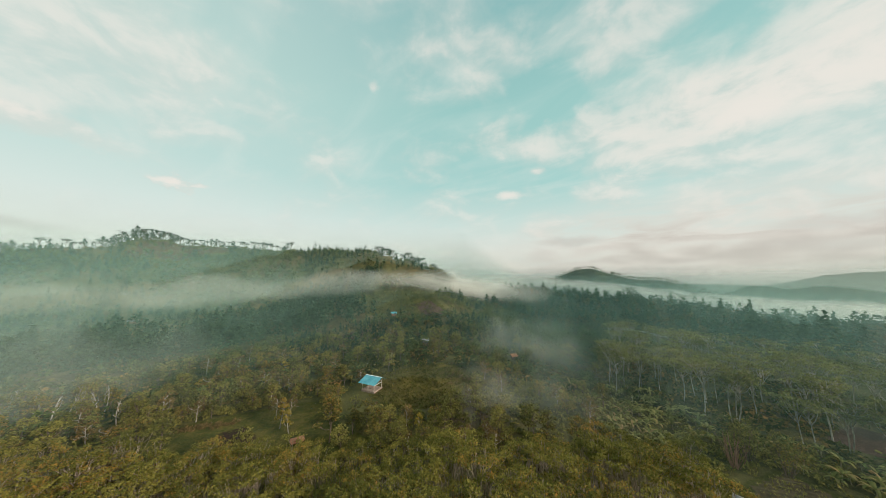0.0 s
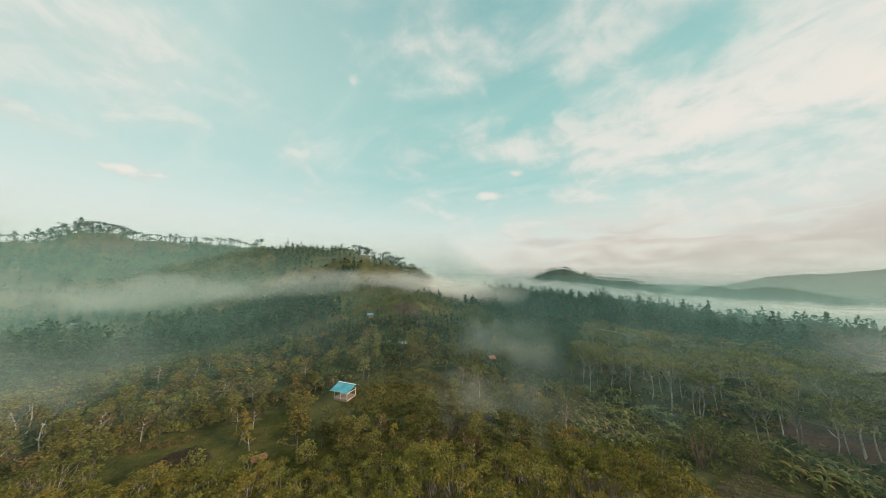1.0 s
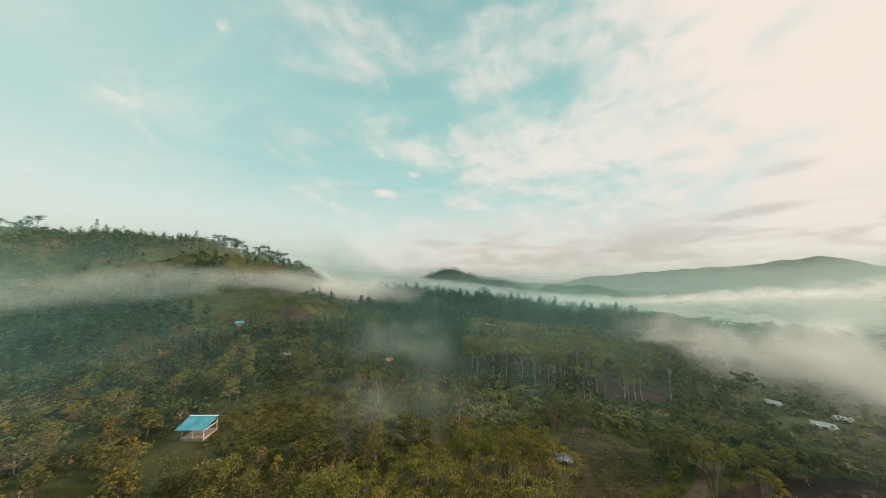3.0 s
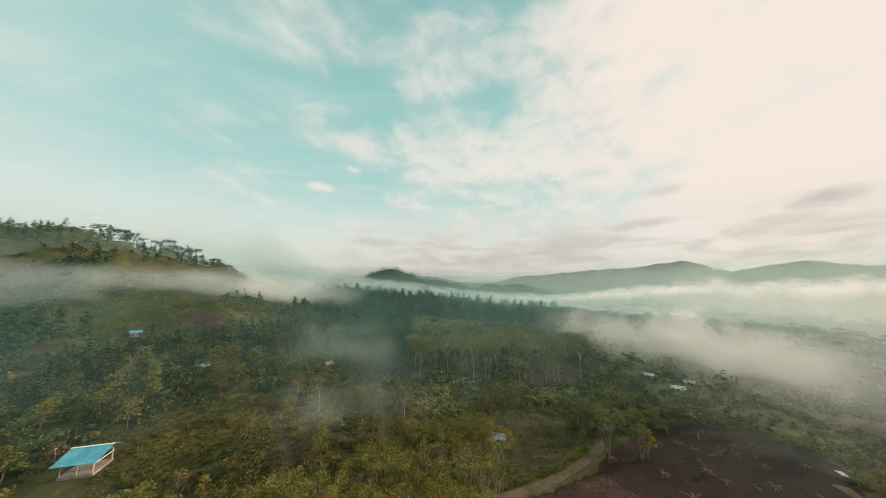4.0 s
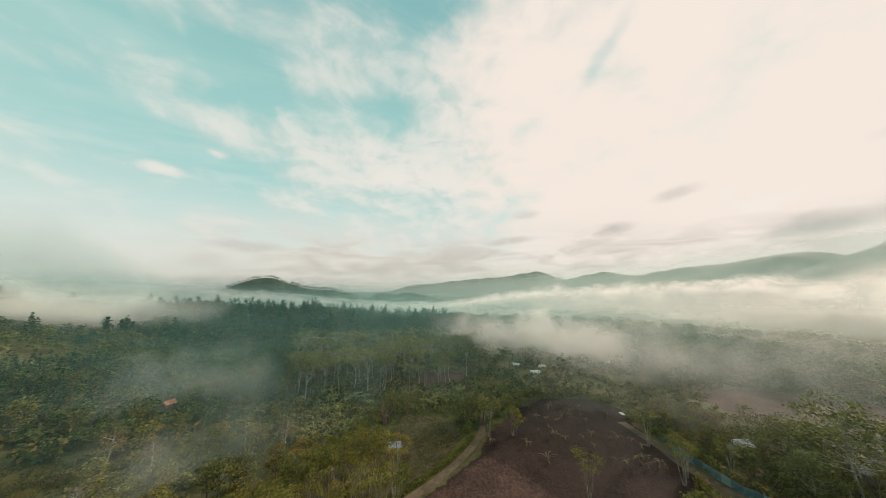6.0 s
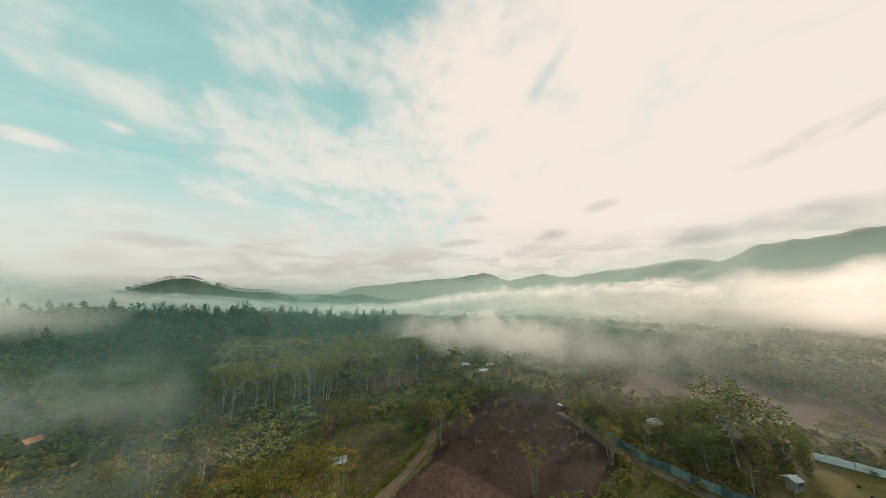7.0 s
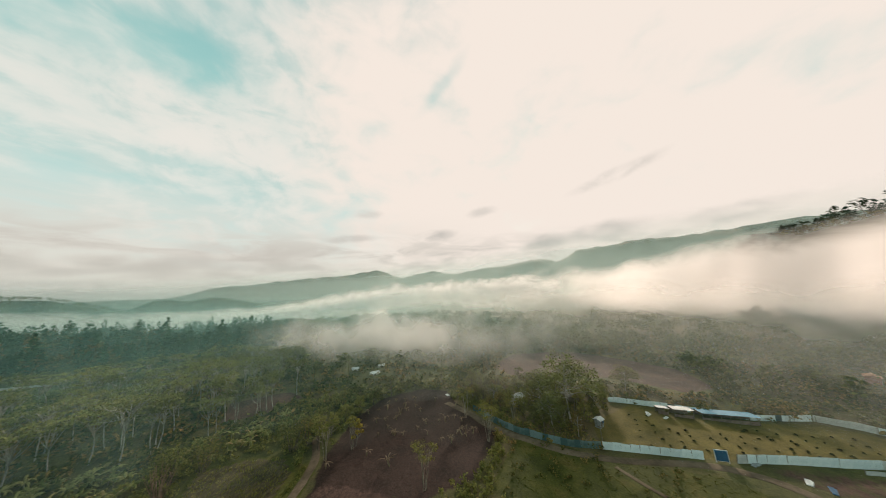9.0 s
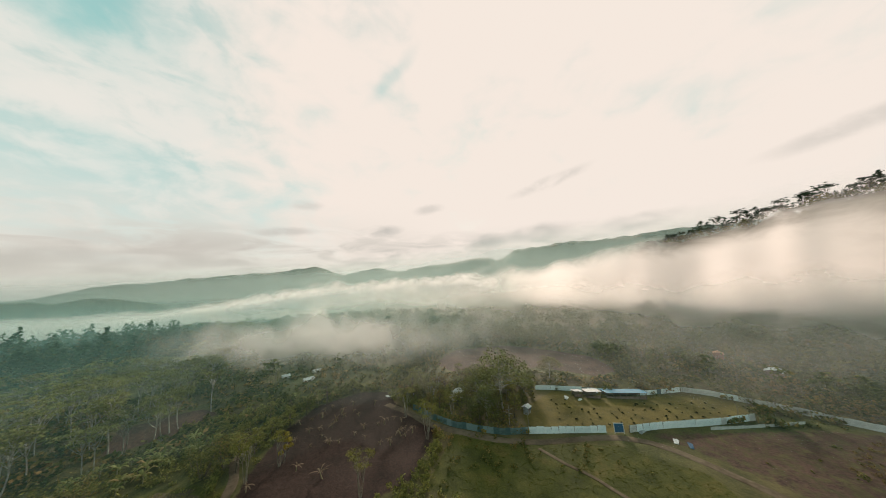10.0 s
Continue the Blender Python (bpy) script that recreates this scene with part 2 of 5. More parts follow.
def ground_material():
    m, n = material("land_cover")
    pos = n.add("ShaderNodeNewGeometry").outputs["Position"]
    att = n.add("ShaderNodeAttribute")
    att.attribute_name = "cover"
    sep = n.add("ShaderNodeSeparateColor")
    n.put(sep.inputs[0], att.outputs["Color"])
    ragged = n.math("MULTIPLY", n.math("SUBTRACT", n.noise(pos, 0.55, 6.0, 0.7), 0.5), 0.9)
    fine = n.noise(pos, 2.5, 10.0, 0.75)
    mid = n.noise(pos, 0.16, 5.0, 0.6)
    wide = n.noise(pos, 0.021, 4.0, 0.55)
    f = n.math("ADD", n.math("MULTIPLY", fine, 0.55), n.math("MULTIPLY", mid, 0.55))
    scrub = n.mix(n.span(f, 0.38, 0.72), (0.036, 0.040, 0.013), (0.110, 0.104, 0.032))
    scrub = n.mix(n.span(wide, 0.44, 0.62), scrub, n.mix(n.span(f, 0.4, 0.7), (0.07, 0.055, 0.025), (0.15, 0.115, 0.05)))
    grass = n.mix(n.span(f, 0.36, 0.72), (0.022, 0.030, 0.005), (0.082, 0.082, 0.014))
    grass = n.mix(n.span(mid, 0.5, 0.72), grass, n.mix(n.span(fine, 0.35, 0.7), (0.06, 0.050, 0.012), (0.135, 0.108, 0.028)))
    straw = n.mix(n.span(f, 0.36, 0.75), (0.060, 0.051, 0.011), (0.158, 0.120, 0.028))
    dark_soil, _ = soil_color(n, pos, (0.017, 0.0095, 0.007), (0.050, 0.0275, 0.0205))
    red_soil, _ = soil_color(n, pos, (0.034, 0.019, 0.014), (0.112, 0.061, 0.046))

    def where(channel):
        return n.span(n.math("ADD", channel, ragged), 0.35, 0.65)

    col = n.mix(where(att.outputs["Alpha"]), scrub, grass)
    col = n.mix(where(sep.outputs[1]), col, straw)
    col = n.mix(where(sep.outputs[0]), col, dark_soil)
    col = n.mix(where(sep.outputs[2]), col, red_soil)
    far = n.span(n.vec("LENGTH", pos, out=1), 380.0, 620.0)
    wood = n.mix(n.span(n.noise(pos, 0.03, 6.0, 0.65), 0.35, 0.7), (0.018, 0.040, 0.026), (0.060, 0.085, 0.050))
    wood = n.mix(n.span(n.noise(pos, 0.006, 3.0), 0.55, 0.7), wood, (0.13, 0.085, 0.055))
    col = n.mix(far, col, wood)
    finish(n, col, 0.9, n.math("ADD", fine, n.math("MULTIPLY", mid, 2.0)), 0.6, 0.25, spec=0.15)
    return m


def plain_material(name, a, b, scale, rough=0.6, metal=0.0, spec=0.3, bump=0.2, vary=0.0):
    """Paint, sheet metal, timber or plaster: two tones mixed by grain and by stains."""
    m, n = material(name)
    pos = n.add("ShaderNodeTexCoord").outputs["Object"]
    g = n.noise(pos, scale, 6.0, 0.65)
    s = n.noise(pos, scale * 0.17, 3.0)
    f = n.math("ADD", n.math("MULTIPLY", g, 0.55), n.math("MULTIPLY", s, 0.55))
    if vary:
        f = n.math("ADD", f, n.math("MULTIPLY", n.math("SUBTRACT", n.add("ShaderNodeObjectInfo").outputs["Random"], 0.5), vary))
    finish(n, n.mix(n.span(f, 0.36, 0.74), a, b), rough, g, bump, 0.02, metal, spec)
    return m


MAT = {
    "ground": ground_material(),
    "broad": leaf_material("broad_leaf", (0.064, 0.071, 0.022), (0.212, 0.198, 0.056), (0.24, 0.145, 0.042), 0.07),
    "yellow": leaf_material("yellow_green_leaf", (0.080, 0.088, 0.020), (0.228, 0.205, 0.048), (0.30, 0.17, 0.04), 0.12),
    "rust": leaf_material("rusty_leaf", (0.088, 0.064, 0.026), (0.20, 0.142, 0.056), (0.13, 0.085, 0.04), 0.2),
    "gold": leaf_material("golden_leaf", (0.18, 0.145, 0.025), (0.36, 0.28, 0.06), (0.35, 0.19, 0.05), 0.2),
    "feather": leaf_material("feathery_leaf", (0.092, 0.102, 0.036), (0.230, 0.228, 0.084), (0.20, 0.15, 0.06), 0.06),
    "pine": leaf_material("pine_needles", (0.012, 0.034, 0.021), (0.045, 0.082, 0.044), (0.09, 0.085, 0.035), 0.05),
    "bush": leaf_material("scrub_leaf", (0.054, 0.066, 0.018), (0.200, 0.185, 0.050), (0.28, 0.17, 0.06), 0.2),
    "banana": leaf_material("banana_leaf", (0.085, 0.100, 0.026), (0.235, 0.225, 0.080), (0.30, 0.21, 0.09), 0.22),
    "hill": leaf_material("hillside_leaf", (0.034, 0.056, 0.022), (0.125, 0.146, 0.050), (0.17, 0.11, 0.045), 0.10),
    "tuft": leaf_material("grass_blade", (0.050, 0.058, 0.012), (0.145, 0.134, 0.034), (0.26, 0.19, 0.07), 0.2),
    "straw": leaf_material("withered_leaf", (0.10, 0.066, 0.042), (0.25, 0.175, 0.115), (0.10, 0.065, 0.04), 0.3),
    "bark": bark_material("grey_brown_bark", (0.05, 0.038, 0.026), (0.17, 0.135, 0.10)),
    "grove_bark": bark_material("slim_grey_stem", (0.13, 0.11, 0.08), (0.40, 0.34, 0.26)),
    "pale_bark": bark_material("pale_bark", (0.15, 0.135, 0.11), (0.46, 0.42, 0.36)),
    "pine_bark": bark_material("pine_bark", (0.045, 0.034, 0.026), (0.13, 0.095, 0.07)),
    "culm": bark_material("bare_culms", (0.12, 0.06, 0.04), (0.34, 0.20, 0.14)),
    "stem": bark_material("banana_stem", (0.14, 0.13, 0.06), (0.34, 0.29, 0.16)),
}


# ---- land ----
def bumps(x, y, size, seed):
    """Smooth value noise, -1 to 1, for arrays of places."""
    x, y = np.asarray(x, float) / size, np.asarray(y, float) / size
    xi, yi = np.floor(x), np.floor(y)
    fx, fy = x - xi, y - yi
    fx, fy = fx * fx * (3 - 2 * fx), fy * fy * (3 - 2 * fy)

    def cell(a, b):
        v = np.sin(a * 127.1 + b * 311.7 + seed * 74.7) * 43758.5453
        return 2 * (v - np.floor(v)) - 1

    top = cell(xi, yi) * (1 - fx) + cell(xi + 1, yi) * fx
    low = cell(xi, yi + 1) * (1 - fx) + cell(xi + 1, yi + 1) * fx
    return top * (1 - fy) + low * fy


# each rise: bearings, distances and heights of its crest, width of its near and far side, roughness
RISES = {
    "pine_hill": ((-75, -60, -55, -52, -50, -47, -45, -40, -34, -30, -22, -15, -11.5, -8, -3, 0, 3, 6.5, 11, 17), (350, 359, 361, 362, 362, 362, 354, 336, 316, 300, 276, 259, 251, 244, 233, 226, 220, 213, 208, 206),
                  (48, 50.5, 53, 56.5, 67.5, 68.5, 62, 60.5, 59.5, 58.5, 57.5, 56.5, 51.5, 47, 41, 34, 26, 18.5, 12, 4), 105, 120, 1.2),
    "wood_ridge": ((-10, 2, 16, 25, 40, 50, 56, 63, 72), (225, 228, 232, 232, 228, 225, 222, 218, 215), (13, 14, 16, 15.5, 13.5, 8, 7, 5, 0), 48, 60, 0.8),
    "far_knob": ((16, 21, 24.5, 26.5, 28.7, 30.5, 34, 37.8, 40, 43, 45, 48), (770,) * 12, (8, 26, 46, 56, 60, 52, 39, 32, 30, 16, 5, -20), 90, 160, 1.5),
    "far_low_hill": ((44, 46.3, 48.6, 50, 52, 54.7, 57, 60.4, 66), (1100,) * 9, (-22, -3, 18, 20, 11, 22, 17, 3, -40), 120, 200, 2.0),
    "mountain_a": ((36, 46, 50.8, 53.5, 57.5, 61.6, 66, 69, 73, 77, 82.4, 87.1, 96), (2600,) * 13, (-60, -18, 10, 44, 70, 84, 108, 124, 150, 164, 202, 119, 20), 900, 700, 6.0),
    "mountain_b": ((74, 83, 88.3, 94.5, 98.5, 100, 108, 112.7, 116.3, 120, 128, 134), (1900,) * 12, (-40, 43, 102, 148, 123, 125, 171, 200, 215, 185, 110, 40), 600, 600, 4.0),
    "mountain_c": ((112, 121, 123.2, 129, 133, 138, 147, 151, 160, 175), (1500,) * 10, (60, 155, 190, 208, 214, 212, 221, 225, 225, 225), 600, 600, 5.0),
    "steep_hill": ((138, 143, 149, 156, 161, 165.5, 169, 180, 200), (340, 335, 330, 325, 320, 315, 310, 300, 300), (20, 52, 66, 73, 78, 82, 86, 96, 60), 95, 120, 1.2),
    "hill_behind": ((195, 215, 240, 265, 285), (420, 420, 420, 420, 420), (20, 60, 75, 60, 45), 150, 150, 3.0),
}


def height(x, y):
    """Height of the land in metres; the valley floor is about 0."""
    x, y = np.asarray(x, float), np.asarray(y, float)
    r, az = np.hypot(x, y), np.degrees(np.arctan2(x, y))
    az = np.where(az < -80, az + 360, az)
    floor = 0.5 * bumps(x, y, 28, 1) + 0.25 * bumps(x, y, 11, 2) - 26 * np.clip((r - 300) / 500, 0, 1)
    best = floor
    for k, (a, d, z, near, far, rough) in enumerate(RISES.values()):
        rc, zc = np.interp(az, a, d), np.interp(az, a, z)
        inside = np.clip(np.minimum(az - a[0], a[-1] - az) / 4 + 0.5, 0, 1)
        zc = zc + rough * (bumps(az * 3, r / 60, 4, 10 + k) + 0.5 * bumps(az * 9, r / 30, 4, 20 + k))
        u = (r - rc) / np.where(r < rc, near, far)
        lift = (zc - floor) * np.exp(-u * u * 1.6) * inside
        best = np.maximum(best, floor + lift) + 0.02 * np.minimum(lift, 0)
    slope = np.clip((r - 150) / 60, 0, 1)
    best = best + np.clip((r - 1000) / 300, 0, 1) * (11 * bumps(x, y, 240, 5) + 6 * bumps(x, y, 115, 6))
    return best + slope * (1.6 * bumps(x, y, 34, 3) + 0.8 * bumps(x, y, 15, 4))


def inside(poly, x, y):
    """Signed closeness to a polygon: about 1 inside, 0 outside, soft over some two metres."""
    if isinstance(x, float) and not (min(p[0] for p in poly) - 2 < x < max(p[0] for p in poly) + 2 and min(p[1] for p in poly) - 2 < y < max(p[1] for p in poly) + 2):
        return 0.0
    x, y = np.asarray(x, float), np.asarray(y, float)
    odd = np.zeros(x.shape, bool)
    near = np.full(x.shape, 1e9)
    for (x0, y0), (x1, y1) in zip(poly, poly[1:] + poly[:1]):
        cut = (y0 > y) != (y1 > y)
        odd ^= cut & (x < (x1 - x0) * (y - y0) / ((y1 - y0) or 1e-9) + x0)
        dx, dy = x1 - x0, y1 - y0
        s = np.clip(((x - x0) * dx + (y - y0) * dy) / (dx * dx + dy * dy), 0, 1)
        near = np.minimum(near, np.hypot(x - x0 - s * dx, y - y0 - s * dy))
    return np.clip(0.5 + np.where(odd, near, -near) / 2.5, 0, 1)


PLOUGHED = [(61.5, 53.5), (65.5, 44), (64.5, 36), (59.5, 32.4), (50, 32.8), (43, 33.8), (37.6, 35.4), (42, 40.5), (47.5, 47.5), (52, 50.5)]
BIG_SOIL = [(62, 28), (69.5, 27), (81, 24.5), (92, 19), (97, 6), (94, -3), (84, -4.5), (75, -8.5), (68, -13), (60, -9), (51, -2.5), (47.5, 8), (50, 14), (52, 22), (51, 27)]
RED_SOIL = [(33, 34), (42, 30.2), (51, 28.2), (55, 26), (53, 19), (50, 12), (44, 3), (32, 14)]
FAR_SOIL = [(138, -45), (138, -64), (132, -76), (124, -84), (115, -91), (99, -99), (80, -93), (78, -80), (95, -66), (100, -45), (108, -32), (120, -28)]
GATE_SOIL = [(45.7, -57.5), (41.4, -73), (37.3, -86), (33, -98), (25, -112), (8, -108), (14, -82), (22, -64), (31, -62.3), (38, -61)]
LEFT_SOIL = [(-48.5, 57), (-47, 62), (-43.3, 65), (-37.3, 60.5), (-37.4, 57)]
PLANTED = [(57, -34), (49, -50), (44.5, -69), (40, -91), (47.5, -99), (57.5, -92), (60, -81), (73, -55), (66, -38)]
PASTURE = [(63, -16), (58, -27), (51, -35), (44, -48), (32, -56), (22, -52), (34, -25), (48, -5)]
HUT_GRASS = [(-22, 92), (-10, 98), (6, 98), (13, 90), (5, 78), (-3, 71), (-12, 72), (-19, 78)]
VERGE = [(34, 38), (37.5, 37), (44, 35.4), (52, 34.2), (61, 33.5), (63, 31), (59, 28.6), (52, 28.9), (44, 30.6), (35, 33.4)]
LEFT_GRASS = [(-60, 55), (-57, 65), (-46.4, 71), (-38.6, 75), (-33, 76.5), (-27, 70), (-21, 65), (-14, 60), (-12, 56), (-24, 52), (-38, 50)]
KNOLL = [(-56, 165), (-44, 178), (-24, 177), (-8, 169), (3, 152), (-3, 140), (-20, 143), (-36, 148)]
KNOLL_SOIL = [(-17, 160), (-9, 164), (2, 151), (-3, 141), (-12, 150)]
PALE_SOIL = [(82.5, 62.5), (90, 66), (97, 68.5), (105, 54), (99, 47), (88, 52)]
STRIP_SOIL = [(-56, 128), (-42, 137), (-33, 133), (-48, 124)]
def fan(*corners):
    """Polygon from corners given as bearing and distance."""
    return [(r * math.sin(radians(a)), r * math.cos(radians(a))) for a, r in corners]


DRY_SLOPE = fan((-51, 318), (-50, 344), (-45, 346), (-38.5, 326), (-39, 305), (-46, 305))
BARE_SPUR = fan((-25, 214), (-22, 240), (-13, 242), (-10, 228), (-12, 216), (-18, 208))
RED_SCAR = fan((-9.5, 236), (-7, 240), (-4, 229), (-8, 228))
UP_CLEARING = [(-178, 150), (-155, 157), (-136, 149), (-120, 128), (-140, 128), (-160, 136)]


def mesh_of(name, verts, faces, mat, smooth=False):
    me = bpy.data.meshes.new(name)
    verts = np.asarray(verts, np.float32)
    faces = np.asarray(faces, np.int32)
    k = faces.shape[1]
    me.vertices.add(len(verts))
    me.vertices.foreach_set("co", verts.ravel())
    me.loops.add(faces.size)
    me.loops.foreach_set("vertex_index", faces.ravel())
    me.polygons.add(len(faces))
    me.polygons.foreach_set("loop_start", np.arange(len(faces), dtype=np.int32) * k)
    me.update(calc_edges=True)
    me.polygons.foreach_set("use_smooth", np.full(len(faces), smooth))
    me.materials.append(mat)
    return me


def grid_faces(rows, cols, wrap=False):
    i, j = np.meshgrid(np.arange(rows - 1), np.arange(cols if wrap else cols - 1), indexing="ij")
    jn = (j + 1) % cols
    return np.stack([i * cols + j, i * cols + jn, (i + 1) * cols + jn, (i + 1) * cols + j], -1).reshape(-1, 4)


def build_ground():
    az = np.radians(np.concatenate([np.arange(-72, 176, 0.9), np.arange(176, 288, 4.0)]))
    r = np.concatenate([[0.5, 4, 10, 16, 21], 25 * 1.0175 ** np.arange(302)])
    r[-1] = 4700
    rr, aa = np.meshgrid(r, az, indexing="ij")
    x, y = rr * np.sin(aa), rr * np.cos(aa)
    z = height(x, y)
    me = mesh_of("ground", np.stack([x, y, z], -1).reshape(-1, 3), grid_faces(len(r), len(az), True)[:, ::-1], MAT["ground"], True)
    att = me.attributes.new("cover", "FLOAT_COLOR", "POINT")
    x, y = x.ravel(), y.ravel()
    dark = inside(BIG_SOIL, x, y)
    dark = np.maximum(dark, 0.7 * inside(LEFT_SOIL, x, y))
    red = np.maximum.reduce([inside(p, x, y) for p in (STRIP_SOIL, FAR_SOIL, KNOLL_SOIL, PALE_SOIL)])
    red = np.maximum(red, 0.56 * inside(GATE_SOIL, x, y))
    red = np.maximum.reduce([red, 0.55 * inside(DRY_SLOPE, x, y), 0.36 * inside(BARE_SPUR, x, y), 0.45 * inside(RED_SCAR, x, y)])
    red = np.maximum(red, 0.62 * inside(RED_SOIL, x, y))
    dark = np.maximum(dark, inside(RED_SOIL, x, y))
    straw = np.maximum(inside(PLANTED, x, y), 0.75 * inside(UP_CLEARING, x, y))
    straw = np.maximum.reduce([straw, 0.8 * inside(HUT_GRASS, x, y), 0.45 * inside(LEFT_GRASS, x, y), 0.85 * inside(DRY_SLOPE, x, y), 0.3 * inside(BARE_SPUR, x, y)])
    grass = np.maximum.reduce([inside(p, x, y) for p in (PASTURE, HUT_GRASS, LEFT_GRASS, KNOLL, VERGE, PLOUGHED)])
    rr, az = np.hypot(x, y), np.degrees(np.arctan2(x, y))
    grass = np.maximum(grass, 0.42 * np.clip((rr - 165) / 20, 0, 1) * np.clip((420 - rr) / 40, 0, 1) * np.clip((14 - az) / 6, 0, 1) * np.clip((az + 80) / 6, 0, 1))
    att.data.foreach_set("color", np.stack([dark, straw, red, grass], -1).astype(np.float32).ravel())
    return tagged(new("ground", me), "rolling valley land with scrub, pasture and bare soil", "ground", kind="structure")


build_ground()


# ---- plants: shapes ----
rng = np.random.default_rng(7)


def tube(points, radii, sides=6):
    """A tapered tube along points: vertices and quads."""
    p, rad = np.asarray(points, float), np.asarray(radii, float)
    t = np.gradient(p, axis=0)
    t /= np.linalg.norm(t, axis=1)[:, None] + 1e-9
    ref = np.where(np.abs(t[:, 2:3]) > 0.9, [[1.0, 0, 0]], [[0, 0, 1.0]])
    u = np.cross(t, ref)
    u /= np.linalg.norm(u, axis=1)[:, None] + 1e-9
    v = np.cross(t, u)
    a = np.linspace(0, 2 * np.pi, sides, endpoint=False)
    ring = np.cos(a)[None, :, None] * u[:, None] + np.sin(a)[None, :, None] * v[:, None]
    return (p[:, None] + ring * rad[:, None, None]).reshape(-1, 3), grid_faces(len(p), sides, True)


def joined(pieces):
    vs, fs, k = [], [], 0
    for v, f in pieces:
        vs.append(v)
        fs.append(f + k)
        k += len(v)
    return np.concatenate(vs), np.concatenate(fs)


def leaves(centres, size, droop=0.3, up=0.5, aspect=0.6):
    """One small pointed leaf (a bent quad) at each centre."""
    n = len(centres)
    d = rng.normal(size=(n, 3))
    d[:, 2] = d[:, 2] * 0.5 - droop
    d /= np.linalg.norm(d, axis=1)[:, None]
    nrm = rng.normal(size=(n, 3))
    nrm[:, 2] += up * 2.5
    s = np.cross(d, nrm)
    s /= np.linalg.norm(s, axis=1)[:, None] + 1e-9
    L = (size * rng.uniform(0.6, 1.4, n))[:, None]
    c = np.asarray(centres)
    v = np.stack([c - d * L * 0.5, c + s * L * aspect * 0.5, c + d * L * 0.5, c - s * L * aspect * 0.5], 1).reshape(-1, 3)
    return v, np.arange(4 * n).reshape(-1, 4)


def thin(shape, n):
    """Leave out every n-th leaf of a crown."""
    v, _ = shape
    q = v.reshape(-1, 4, 3)
    q = q[np.arange(len(q)) % n != 0]
    return q.reshape(-1, 3), np.arange(4 * len(q)).reshape(-1, 4)


def in_blob(n, centre, radii, shell=0.5):
    d = rng.normal(size=(n, 3))
    d /= np.linalg.norm(d, axis=1)[:, None]
    k = shell + (1 - shell) * rng.random(n) ** 0.6
    d[:, 2] = np.where(d[:, 2] < -0.35, d[:, 2] * 0.5, d[:, 2])
    return np.asarray(centre) + d * k[:, None] * np.asarray(radii)


def bent(a, b, n=5, sag=0.1):
    a, b = np.asarray(a, float), np.asarray(b, float)
    t = np.linspace(0, 1, n)[:, None]
    off = rng.normal(size=3) * np.linalg.norm(b - a) * sag
    return a + (b - a) * t + off * np.sin(t * np.pi)


def broad_shape(tall, spread, count, leaf, clumps=9, fork=0.45, flat=0.55):
    """Trunk with limbs, and a crown of leaf clumps at the limbs' ends."""
    top = np.array([rng.normal() * 0.06 * tall, rng.normal() * 0.06 * tall, tall * 0.78])
    stem = bent((0, 0, -0.4), top, 7, 0.04)
    r0 = 0.014 * tall + 0.03
    wood = [tube(stem, np.linspace(r0, r0 * 0.35, 7), 6)]
    pts = []
    for k in range(clumps):
        a = k * 2.4 + rng.uniform(-0.4, 0.4)
        u = fork + (0.95 - fork) * (k + 0.5) / clumps
        base = stem[0] + (stem[-1] - stem[0]) * u
        out = spread * rng.uniform(0.45, 1.0) * (1.1 - 0.55 * (u - fork) / (1 - fork))
        end = base + np.array([math.cos(a) * out, math.sin(a) * out, tall * rng.uniform(0.08, 0.2)])
        limb = bent(base, end, 4, 0.12)
        wood.append(tube(limb, np.linspace(r0 * 0.4, 0.025, 4), 4))
        size = spread * rng.uniform(0.34, 0.55)
        pts.append(in_blob(count // clumps, end, (size, size, size * flat)))
        for q in range(1):
            e2 = end + rng.normal(size=3) * size * 0.6
            wood.append(tube(bent(limb[2], e2, 3, 0.1), (0.035, 0.025, 0.012), 3))
    return joined(wood), leaves(np.concatenate(pts), leaf)


def grove_shape(tall, spread, count, leaf):
    """Several slim stems from one foot, topped by thin layered sprays."""
    wood, pts = [], []
    stems = 4
    for k in range(stems):
        a = k * 6.283 / stems + rng.uniform(-0.5, 0.5)
        o = spread * rng.uniform(0.25, 0.55)
        tip = np.array([math.cos(a) * o, math.sin(a) * o, tall * rng.uniform(0.76, 0.9)])
        stem = bent((math.cos(a) * 0.25, math.sin(a) * 0.25, -0.4), tip, 6, 0.03)
        wood.append(tube(stem, np.linspace(0.085, 0.035, 6), 5))
        for q in range(5):
            b = a + rng.uniform(-1.6, 1.6)
            u = rng.uniform(0.3, 0.9) * spread * 0.75
            end = stem[-1] + np.array([math.cos(b) * u, math.sin(b) * u, tall * rng.uniform(-0.03, 0.12)])
            wood.append(tube(bent(stem[3 + q % 2], end, 4, 0.08), (0.035, 0.03, 0.02, 0.01), 3))
            s = spread * rng.uniform(0.24, 0.42)
            pts.append(in_blob(count // (stems * 5), end, (s, s, s * 0.24), 0.1))
    return joined(wood), leaves(np.concatenate(pts), leaf, 0.15, 0.9, 0.55)


